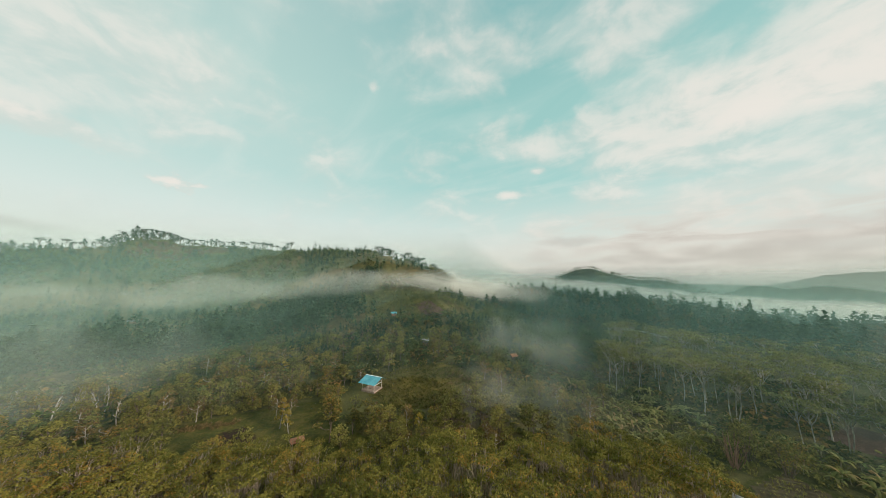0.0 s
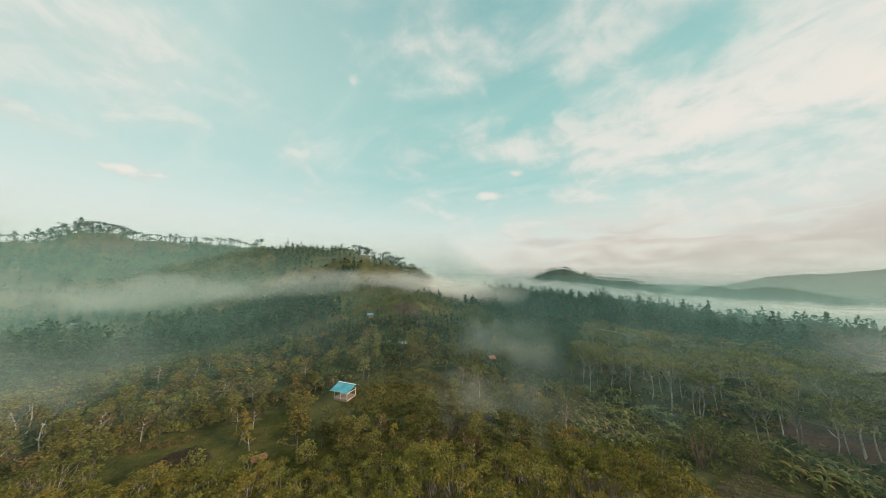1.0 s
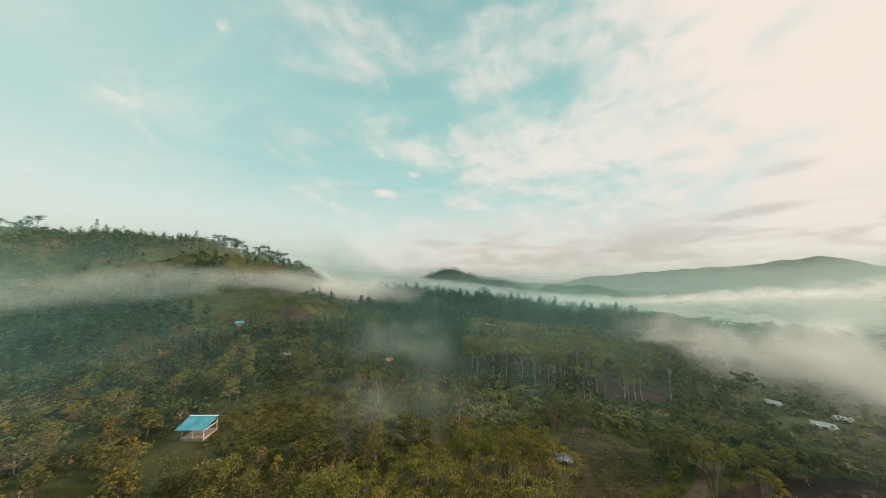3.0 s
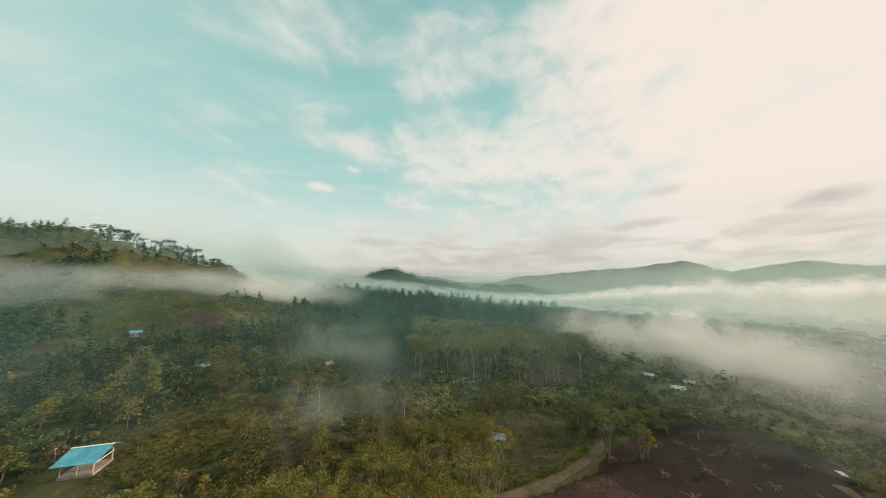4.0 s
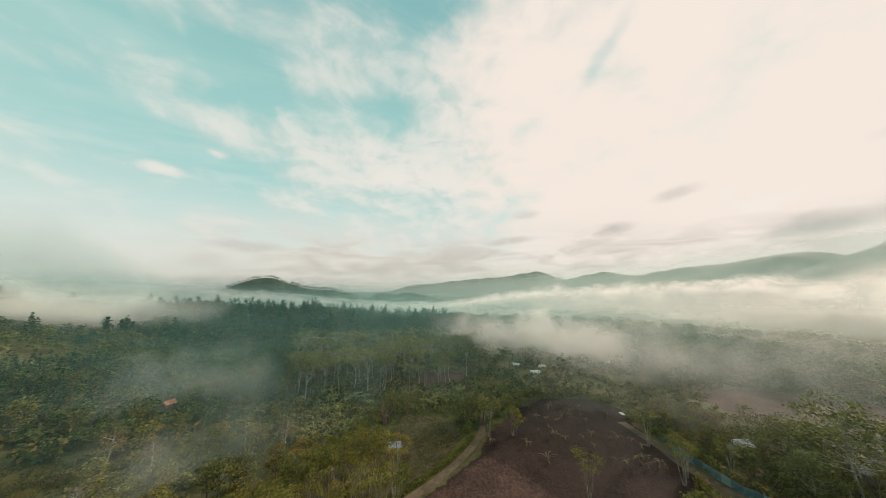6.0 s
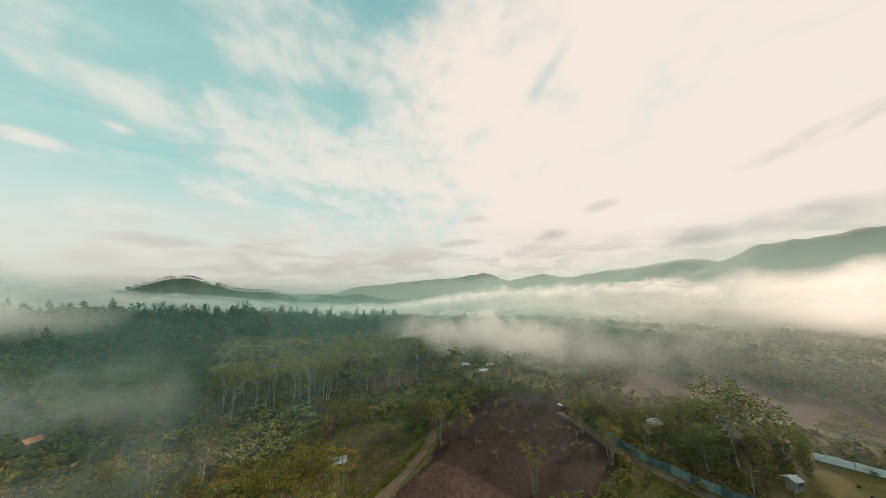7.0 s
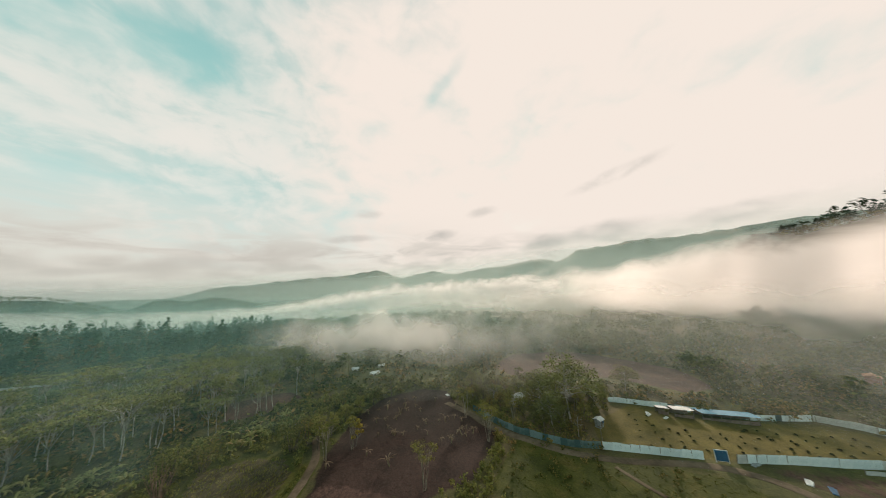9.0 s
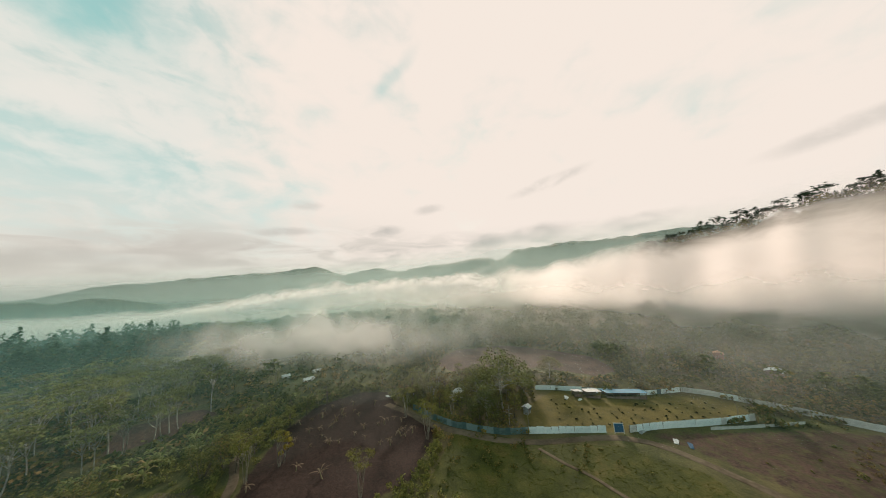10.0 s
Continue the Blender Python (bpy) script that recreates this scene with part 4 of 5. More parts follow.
def tuft_shape(n, size):
    a = rng.uniform(0, 6.28, n)
    c = np.stack([np.cos(a) * 0.25, np.sin(a) * 0.25, np.full(n, size * 0.45)], -1)
    return leaves(c, size, -1.2, 0.0, 0.22)


tufts = [tuft_shape(9, rng.uniform(0.5, 0.8)) for _ in range(6)]
stuff("grass_tufts", "rough grass tufts on the pastures", "grass",
      ring(3200, 30, 110, 95, 152, lambda x, y: float(inside(PASTURE, x, y)) > 0.4)
      + ring(2600, 50, 100, -52, -18, lambda x, y: float(inside(LEFT_GRASS, x, y)) > 0.4), tufts, MAT["tuft"], (0.2, 0.48))
stuff("rough_grass", "rank yellowing grass round the hut and on the knoll", "grass",
      ring(1500, 66, 100, -20, 12, lambda x, y: float(inside(HUT_GRASS, x, y)) > 0.4 and math.hypot(x - HUT[0], y - HUT[1]) > 3.6)
      + ring(1000, 135, 182, -20, 4, lambda x, y: float(inside(KNOLL, x, y)) > 0.4), tufts, MAT["tuft"], (0.5, 1.3))
stuff("brown_shrubs", "rust-brown shrubs on dry ground", "shrubs",
      [(rng.uniform(2, 24), rng.uniform(84, 100)) for _ in range(110)] + [(-57 + 11 * k / 60 + rng.normal() * 0.3, 62.4 + 3.2 * k / 60 + rng.normal() * 0.5) for k in range(60)] + [(rng.uniform(9, 26), rng.uniform(-104, -80)) for _ in range(130)], bushes, MAT["rust"], (0.3, 0.7))

litter = [leaves(np.array([(0, 0, 0.06), (0.3, 0.1, 0.05), (-0.2, 0.25, 0.05)]), 0.3, 0.0, 1.0, 0.3) for _ in range(5)]
hedge = [(float(np.interp(t, (0, 0.3, 0.6, 1), (36.2, 43.5, 51, 60.5))) + rng.normal() * 0.25, float(np.interp(t, (0, 0.3, 0.6, 1), (35.4, 33.2, 32.0, 31.3))) + rng.normal() * 0.2) for t in np.linspace(0, 1, 90)]
stuff("hedge", "low straggling hedge between track and tilled field", "hedge", hedge, bushes, MAT["bush"], (0.28, 0.5))
stuff("plant_litter", "dry stalks and leaves strewn over the bare soil", "plant litter",
      ring(750, 45, 100, 55, 108, lambda x, y: float(inside(BIG_SOIL, x, y)) > 0.6) + ring(250, 34, 66, 45, 80, lambda x, y: float(inside(RED_SOIL, x, y)) > 0.6)
      + ring(250, 60, 110, 140, 172, lambda x, y: float(inside(GATE_SOIL, x, y)) > 0.6), litter, MAT["straw"], (0.5, 1.4))


# ---- buildings, fences and small things ----
MAT.update({
    "blue_sheet": plain_material("blue_roof_sheet", (0.06, 0.27, 0.35), (0.14, 0.42, 0.50), 2.5, 0.8, 0.0, 0.15),
    "shed_blue": plain_material("faded_blue_roof_sheet", (0.045, 0.16, 0.25), (0.11, 0.28, 0.37), 2.5, 0.7, 0.0, 0.2),
    "deep_blue": plain_material("deep_blue_paint", (0.012, 0.06, 0.12), (0.03, 0.11, 0.20), 2.5, 0.5),
    "sky_sheet": plain_material("pale_blue_sheet", (0.64, 0.73, 0.74), (0.86, 0.91, 0.90), 1.8, 0.7, 0.0, 0.2, 0.2, 0.12),
    "green_sheet": plain_material("weathered_green_sheet", (0.07, 0.125, 0.125), (0.19, 0.27, 0.265), 1.8, 0.7, 0.0, 0.4, 0.2, 0.5),
    "zinc": plain_material("grey_zinc_sheet", (0.17, 0.18, 0.18), (0.40, 0.42, 0.42), 2.2, 0.65, 0.2, 0.3),
    "white_sheet": plain_material("white_sheet", (0.45, 0.45, 0.43), (0.74, 0.73, 0.70), 1.6, 0.8, 0.0, 0.15),
    "wood": plain_material("weathered_timber", (0.11, 0.085, 0.06), (0.27, 0.215, 0.16), 6.0, 0.8),
    "floor": plain_material("pinkish_floor_slab", (0.24, 0.17, 0.14), (0.42, 0.33, 0.28), 3.0, 0.8),
    "plaster": plain_material("cream_plaster", (0.45, 0.40, 0.33), (0.70, 0.64, 0.55), 2.0, 0.8),
    "brick": plain_material("brown_block_wall", (0.14, 0.09, 0.07), (0.27, 0.19, 0.15), 5.0, 0.85),
    "rust": plain_material("rusty_red_sheet", (0.20, 0.06, 0.04), (0.40, 0.15, 0.11), 3.0, 0.7),
    "orange": plain_material("faded_orange_sheet", (0.42, 0.17, 0.08), (0.66, 0.34, 0.20), 2.5, 0.7),
    "log": bark_material("cut_logs", (0.20, 0.09, 0.05), (0.42, 0.22, 0.14)),
    "track": plain_material("beaten_earth", (0.070, 0.050, 0.032), (0.165, 0.122, 0.082), 0.9, 0.95, 0, 0.1, 0.6),
    "furrow": plain_material("dark_tilled_soil", (0.040, 0.034, 0.018), (0.105, 0.084, 0.046), 1.4, 0.95, 0, 0.1, 0.6),
    "crop": leaf_material("crop_leaf", (0.020, 0.026, 0.012), (0.055, 0.058, 0.024), (0.07, 0.05, 0.025), 0.1),
})


def box(w, d, h, at=(0, 0, 0), turn=0.0, lean=(0, 0), worn=0.012):
    """A box standing on at, its edges bevelled; lean shifts the top."""
    bm = bmesh.new()
    bmesh.ops.create_cube(bm, size=1.0)
    bmesh.ops.scale(bm, vec=(w, d, h), verts=bm.verts)
    bmesh.ops.bevel(bm, geom=list(bm.edges), offset=min(worn, w / 4, d / 4, h / 4), segments=1, affect="EDGES")
    for v in bm.verts:
        s = v.co.z / h + 0.5
        v.co.x += lean[0] * s
        v.co.y += lean[1] * s
    m = pose(at[0], at[1], at[2] + h / 2, 0, 0, turn)
    bmesh.ops.transform(bm, matrix=m, verts=bm.verts)
    me = bpy.data.meshes.new("box")
    bm.to_mesh(me)
    bm.free()
    return me


def solid(name, me, mat, parent, label=""):
    me.name = name
    me.materials.append(mat)
    ob = new(name, me)
    ob.parent = parent
    return tagged(ob, label)


def wavy(width, length, pitch=0.16, depth=0.022, thick=0.006):
    """A corrugated sheet in the xz plane from the origin: width along x, length along z, with both faces and edges."""
    n = max(6, int(width / pitch * 4))
    x = np.linspace(0, width, n + 1)
    y = depth * np.sin(x / pitch * 2 * np.pi)
    rows = []
    for off in (0, thick):
        for z in (0, length):
            rows.append(np.stack([x, y + off, np.full_like(x, z)], -1))
    v = np.stack([rows[0], rows[1], rows[3], rows[2]], 0).reshape(-1, 3)
    f = grid_faces(4, n + 1)
    back = np.stack([np.arange(n), np.arange(n) + 3 * (n + 1), np.arange(n) + 3 * (n + 1) + 1, np.arange(n) + 1], -1)
    return v, np.concatenate([f, back])


def sheet_at(shape, m):
    v, f = shape
    v = np.c_[v, np.ones(len(v))] @ np.array(m).T
    return v[:, :3], f


def roof_slope(ridge_a, ridge_b, eave_a, eave_b):
    """A corrugated roof slope spanned by its ridge and its eave."""
    ra, rb, ea = Vector(ridge_a), Vector(ridge_b), Vector(eave_a)
    ux, uz = (rb - ra).normalized(), (ra - ea).normalized()
    uy = uz.cross(ux)
    m = Matrix((ux, uy, uz)).transposed().to_4x4()
    m.translation = ea
    return sheet_at(wavy((rb - ra).length, (ra - ea).length, 0.3, 0.03, 0.012), m)


def on_land(x, y, up=0.0):
    return (x, y, float(height(x, y)) + up)


def open_hut():
    """Open-sided shelter: slab, posts, beams and a blue gabled roof."""
    t = thing("open_hut", "open timber hut with a blue sheet roof on the grass", "hut", at=on_land(*HUT, 0.0), turn=-23)
    solid("floor_slab", box(4.6, 4.0, 0.45, (0, 0, -0.05)), MAT["floor"], t, "pinkish raised floor slab")
    for x in (-2.1, 0.0, 2.1):
        for y in (-1.8, 1.8):
            solid("post", box(0.14, 0.14, 2.1, (x, y, 0.4)), MAT["plaster"], t)
    for y in (-1.8, 1.8):
        solid("beam", box(4.7, 0.12, 0.16, (0, y, 2.42)), MAT["wood"], t)
    for x in (-2.1, 0.0, 2.1):
        solid("tie_beam", box(0.1, 3.7, 0.12, (x, 0, 2.5)), MAT["wood"], t)
    solid("ridge_beam", box(5.0, 0.1, 0.14, (0, 0.7, 3.42)), MAT["wood"], t)
    part("roof_slope", roof_slope((-2.9, 0.7, 3.62), (2.9, 0.7, 3.62), (-2.9, -2.7, 2.45), (2.9, -2.7, 2.45)), MAT["blue_sheet"], t, "blue corrugated roof slope")
    part("roof_slope", roof_slope((2.9, 0.7, 3.62), (-2.9, 0.7, 3.62), (2.9, 2.7, 2.7), (-2.9, 2.7, 2.7)), MAT["blue_sheet"], t)
    solid("ridge_cap", box(5.85, 0.35, 0.06, (0, 0.7, 3.62)), MAT["sky_sheet"], t)
    solid("barge_board", box(0.06, 3.5, 0.14, (2.93, -1.0, 2.4), lean=(0, 0)), MAT["white_sheet"], t)
    for y in (-1.8, 1.8):
        solid("railing", box(4.4, 0.06, 0.08, (0, y, 1.05)), MAT["wood"], t)


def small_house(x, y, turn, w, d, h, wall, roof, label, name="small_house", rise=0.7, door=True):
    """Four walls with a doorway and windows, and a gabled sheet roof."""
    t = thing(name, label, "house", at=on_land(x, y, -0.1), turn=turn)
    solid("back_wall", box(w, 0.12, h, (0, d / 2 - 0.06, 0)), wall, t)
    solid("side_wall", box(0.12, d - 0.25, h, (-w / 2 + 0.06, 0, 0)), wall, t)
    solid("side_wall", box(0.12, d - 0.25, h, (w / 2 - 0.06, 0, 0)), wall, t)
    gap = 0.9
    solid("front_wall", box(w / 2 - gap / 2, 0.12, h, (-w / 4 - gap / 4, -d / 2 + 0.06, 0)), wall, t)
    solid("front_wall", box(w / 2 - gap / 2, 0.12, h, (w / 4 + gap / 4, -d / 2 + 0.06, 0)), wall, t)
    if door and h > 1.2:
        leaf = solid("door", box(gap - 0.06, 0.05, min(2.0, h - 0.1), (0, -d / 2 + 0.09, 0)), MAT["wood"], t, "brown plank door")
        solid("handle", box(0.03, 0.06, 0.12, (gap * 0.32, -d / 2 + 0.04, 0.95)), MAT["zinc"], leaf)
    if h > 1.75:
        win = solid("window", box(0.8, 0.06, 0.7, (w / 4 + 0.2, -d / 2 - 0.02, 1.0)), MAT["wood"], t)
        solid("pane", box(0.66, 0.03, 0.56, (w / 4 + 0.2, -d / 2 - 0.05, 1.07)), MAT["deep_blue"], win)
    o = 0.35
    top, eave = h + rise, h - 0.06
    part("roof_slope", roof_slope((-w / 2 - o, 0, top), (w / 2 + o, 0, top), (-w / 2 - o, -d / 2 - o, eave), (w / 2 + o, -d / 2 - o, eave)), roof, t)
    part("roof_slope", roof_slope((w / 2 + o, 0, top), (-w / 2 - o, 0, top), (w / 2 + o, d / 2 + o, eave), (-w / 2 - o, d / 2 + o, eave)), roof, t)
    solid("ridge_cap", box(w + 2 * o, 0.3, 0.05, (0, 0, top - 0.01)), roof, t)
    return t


def long_shed(x, y, turn, w, d, h, roof, label, bays):
    """Low stock shed: posts, a block wall to waist height and a lean-to roof."""
    t = thing("shed", label, "shed", "sheds by the planted field", on_land(x, y, -0.05), turn)
    for k in range(bays + 1):
        px = -w / 2 + w * k / bays
        solid("post", box(0.12, 0.12, h, (px, -d / 2, 0)), MAT["wood"], t)
        solid("post", box(0.12, 0.12, h - 0.4, (px, d / 2, 0)), MAT["wood"], t)
    solid("low_wall", box(w, 0.14, 0.8, (0, -d / 2 + 0.2, 0)), MAT["brick"], t, "brown block wall")
    solid("back_wall", box(w, 0.12, h - 0.5, (0, d / 2 - 0.16, 0)), MAT["wood"], t)
    n = max(2, int(w / 2.2))
    for k in range(n):
        a, b = -w / 2 - 0.3 + (w + 0.6) * k / n, -w / 2 - 0.3 + (w + 0.6) * (k + 1) / n
        part("roof_sheet", roof_slope((a, -d / 2 - 0.5, h + 0.12), (b, -d / 2 - 0.5, h + 0.12), (a, d / 2 + 0.4, h - 0.42), (b, d / 2 + 0.4, h - 0.42)), roof, t)


def fence(label, line, mats, high, width, seed, wander=0.05, group="fences"):
    """Sheet panels nailed to posts along a line of corners, stepping with the ground."""
    r = random.Random(seed)
    t = thing("sheet_fence", label, "fence", group, on_land(*line[0]))
    base = Vector(on_land(*line[0]))
    shapes = [mesh_of("panel", *wavy(width + 0.06, high, 0.2, 0.03, 0.008), m) for m in mats]
    post = box(0.1, 0.1, high + 0.15)
    post.materials.append(MAT["wood"])
    for (x0, y0), (x1, y1) in zip(line, line[1:]):
        far = math.hypot(x1 - x0, y1 - y0)
        n = max(1, round(far / width))
        ang = math.degrees(math.atan2(y1 - y0, x1 - x0))
        for k in range(n):
            s = k / n
            p = Vector(on_land(x0 + (x1 - x0) * s, y0 + (y1 - y0) * s)) - base
            pan = new("panel", shapes[0] if r.random() < 0.93 or len(shapes) == 1 else r.choice(shapes[1:]))
            pan.parent = t
            pan.matrix_basis = pose(p.x, p.y, p.z - 0.12 + r.uniform(-wander, wander), r.uniform(-4, 4), r.uniform(-1.5, 1.5), ang)
            q = new("post", post)
            q.parent = t
            q.matrix_basis = pose(p.x, p.y, p.z - 0.15, r.uniform(-3, 3), r.uniform(-3, 3), ang) @ Matrix.Translation((0, 0.09, 0))
    return t


open_hut()
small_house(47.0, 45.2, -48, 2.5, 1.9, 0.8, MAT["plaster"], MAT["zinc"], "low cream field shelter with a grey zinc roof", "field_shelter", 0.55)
small_house(-26.8, 148.9, 20, 2.4, 2.0, 1.5, MAT["rust"], MAT["blue_sheet"], "small field hut with blue roof and red walls", "field_hut")
small_house(28.6, 109.0, 10, 1.9, 1.7, 1.3, MAT["brick"], MAT["orange"], "tiny field hut with a faded orange roof", "field_hut")
small_house(-19.5, 127.4, -15, 3.6, 2.6, 1.8, MAT["wood"], MAT["zinc"], "weathered timber hut with a grey roof", "field_hut")
small_house(-6.8, 116.8, 25, 2.6, 2.2, 1.8, MAT["wood"], MAT["zinc"], "weathered timber hut with a grey roof", "field_hut")
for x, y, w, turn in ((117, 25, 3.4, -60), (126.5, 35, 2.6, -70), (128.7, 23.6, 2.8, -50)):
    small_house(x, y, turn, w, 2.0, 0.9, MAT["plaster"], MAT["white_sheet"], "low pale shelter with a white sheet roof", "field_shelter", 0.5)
small_house(80.5, -23.5, -60, 3.4, 2.6, 2.3, MAT["plaster"], MAT["white_sheet"], "pale hut with white roof among the trees", "field_hut")
small_house(80.2, -40.3, -65, 4.2, 3.0, 2.0, MAT["wood"], MAT["zinc"], "grey-roofed hut among the tall trees", "field_hut")
small_house(53.5, -136, -75, 5.2, 4.0, 2.5, MAT["brick"], MAT["white_sheet"], "lone hut with a white sheet roof in the scrub", "field_hut")
small_house(74, -146, -60, 3.5, 3.0, 2.2, MAT["rust"], MAT["orange"], "lone hut with a faded red roof in the scrub", "field_hut")
small_house(64.4, -38.9, -62, 1.5, 1.4, 2.0, MAT["zinc"], MAT["white_sheet"], "narrow grey outhouse with a white sheet roof", "outhouse", 0.35)
long_shed(62.6, -73.6, -112, 11.8, 3.6, 2.0, MAT["shed_blue"], "long low stock shed with a blue roof", 6)
long_shed(65.6, -63.8, -112, 4.2, 3.0, 2.1, MAT["zinc"], "low stock shed with a grey zinc roof", 2)
long_shed(67.2, -59.6, -112, 2.2, 2.2, 1.8, MAT["zinc"], "low stock shed with a grey zinc roof", 1)
fence("pale blue corrugated sheet fence along the track", [(56.2, -33.6), (52.6, -41.8), (48.8, -50.0)], [MAT["sky_sheet"], MAT["white_sheet"]], 1.75, 1.9, 1)
fence("pale blue corrugated sheet fence along the track", [(46.7, -55.1), (44.0, -69.4), (42.0, -80), (40.2, -90.5)], [MAT["sky_sheet"], MAT["white_sheet"]], 1.75, 1.9, 2)
fence("dark weathered green sheet fence before the trees", [(77.5, -8.9), (71.0, -13.0), (65.1, -17.8), (61.0, -23.2), (58.2, -28.0), (56.4, -33.2)], [MAT["green_sheet"], MAT["rust"]], 1.7, 1.5, 3)
fence("weathered pale sheet fence behind the planted field", [(76.0, -50.5), (72.2, -57.8), (66.5, -69.5), (61.6, -80.5), (58.4, -93.0)], [MAT["sky_sheet"], MAT["green_sheet"]], 1.6, 1.7, 4, 0.09)
fence("pale sheet fence running into the scrub", [(58.3, -93.4), (52.5, -97.5), (47.7, -100.3), (41.0, -103.6), (34.4, -106.3), (24.0, -110.5), (12, -114)], [MAT["white_sheet"], MAT["sky_sheet"]], 1.7, 1.9, 5)
fence("low pale sheet fence beside the red soil", [(41.2, -74.6), (38.5, -85.0), (34.9, -98.8)], [MAT["white_sheet"]], 0.8, 1.8, 6)


def gate_board():
    t = thing("gate_board", "leaning deep blue board in a white frame at the gate", "board", at=on_land(47.3, -52.6), turn=-112)
    solid("panel", box(2.0, 0.06, 1.7, (0, 0, 0.35), lean=(0, 0.35)), MAT["deep_blue"], t)
    for x in (-1.06, 1.06):
        solid("frame_post", box(0.13, 0.1, 2.2, (x, 0, 0), lean=(0, 0.42)), MAT["white_sheet"], t)
    for z, y in ((0.24, 0.05), (2.05, 0.39)):
        solid("frame_rail", box(2.25, 0.1, 0.13, (0, y, z)), MAT["white_sheet"], t)


gate_board()


def stack_of_sheets(x, y, turn, n, w, label, mat, d=0.9):
    t = thing("sheet_stack", label, "metal sheets", "loose sheets", on_land(x, y), turn)
    for k in range(n):
        solid("sheet", box(w, d, 0.05, (0.1 * k, 0.12 * k, 0.055 * k + 0.02 * (k > 0)), 7 * k), mat, t)


stack_of_sheets(66.6, -55.0, -60, 4, 2.0, "white sheets stacked on the grass", MAT["white_sheet"], 0.7)
stack_of_sheets(64.4, -58.0, -70, 2, 1.7, "white sheets stacked on the grass", MAT["white_sheet"], 0.6)
stack_of_sheets(40.6, -61.2, -60, 2, 2.0, "pale sheets lying on bare soil", MAT["white_sheet"], 0.8)
stack_of_sheets(38.6, -62.6, -55, 2, 2.2, "dark sheets lying on bare soil", MAT["deep_blue"], 0.7)
stack_of_sheets(90.0, -3.0, 20, 2, 1.4, "white sheets lying at the field edge", MAT["white_sheet"], 1.0)
stack_of_sheets(45.8, -58.0, -78, 3, 2.2, "purple-grey sheets leaning by the gate", MAT["zinc"], 0.7)


def leaning_pole(x, y, tall, label, lean):
    t = thing("pole", label, "pole", "poles", on_land(x, y, -0.2))
    part("shaft", tube(bent((0, 0, 0), (lean[0], lean[1], tall), 6, 0.03), np.linspace(0.09, 0.06, 6), 7), MAT["wood"], t, smooth=True)
    solid("cross_arm", box(0.9, 0.08, 0.1, (lean[0] * 0.94, lean[1] * 0.94, tall * 0.93), 30), MAT["wood"], t)


leaning_pole(42.6, -88.4, 5.2, "dark leaning pole inside the planted field", (0.3, 0.5))
leaning_pole(57.6, -34.6, 4.2, "thin bent pole at the fence corner", (0.3, 0.2))


def log_pile():
    t = thing("log_pile", "small pile of reddish cut logs on the grass", "logs", at=on_land(-29.0, 59.6), turn=35)
    for k in range(9):
        a = (k % 5) * 0.34 - 0.7 + 0.17 * (k > 4)
        z = 0.16 + 0.28 * (k > 4)
        v, f = tube([(-1.1 - 0.1 * (k % 3), a, z), (0, a + 0.03, z), (1.2 + 0.1 * (k % 2), a - 0.05 * k % 0.2, z)], (0.16, 0.15, 0.14), 8)
        part("log", (v, f), MAT["log"], t, smooth=True)


log_pile()

small_house(-176.6, 153.5, 48, 3.6, 2.4, 1.3, MAT["wood"], MAT["zinc"], "grey-roofed field hut on the upper clearing", "field_hut")


def low_wall():
    t = thing("low_wall", "long low whitewashed wall below the pines", "wall", at=on_land(103, 158))
    base = Vector(on_land(103, 158))
    for k in range(10):
        a, b = (103 + 1.45 * k, 158 - 1.38 * k), (103 + 1.45 * (k + 1), 158 - 1.38 * (k + 1))
        p = Vector(on_land(*a)) - base
        m = solid("wall_length", box(2.02, 0.35, 0.9), MAT["white_sheet"], t)
        m.matrix_basis = pose(p.x + 0.7, p.y - 0.7, p.z - 0.2 + 0.05 * (k % 3), 0, 0, -43.6)


low_wall()

# crop clumps in rows on the fenced field
clump_meshes = [mesh_of("crop_clump", *bush_shape(0.4, 0.36, 60, 0.22), MAT["crop"]) for _ in range(3)]
spot = 0
for i in range(6):
    for j in range(14):
        # rows run along the field
        x, y = 60.5 - 0.42 * j * 3.1 + 2.6 * i * 0.9 - 5.0, -43.0 - 0.91 * j * 3.4 - 0.42 * i * 2.6 - 1.5
        x, y = x + rng.normal() * 0.35, y + rng.normal() * 0.35
        if float(inside(PLANTED, x, y)) > 0.97 and rng.random() < 0.85 and not (x > 59.5 and -79 < y < -55):
            c = new("crop_clump", clump_meshes[spot % 3])
            c.matrix_basis = pose(x, y, float(height(x, y)) - 0.05, 0, 0, rng.uniform(0, 360)) @ Matrix.Scale(rng.uniform(0.8, 1.3), 4)
            tagged(c, "low dark leafy crop clump in a row", "plant", "crop clumps in the field")
            spot += 1


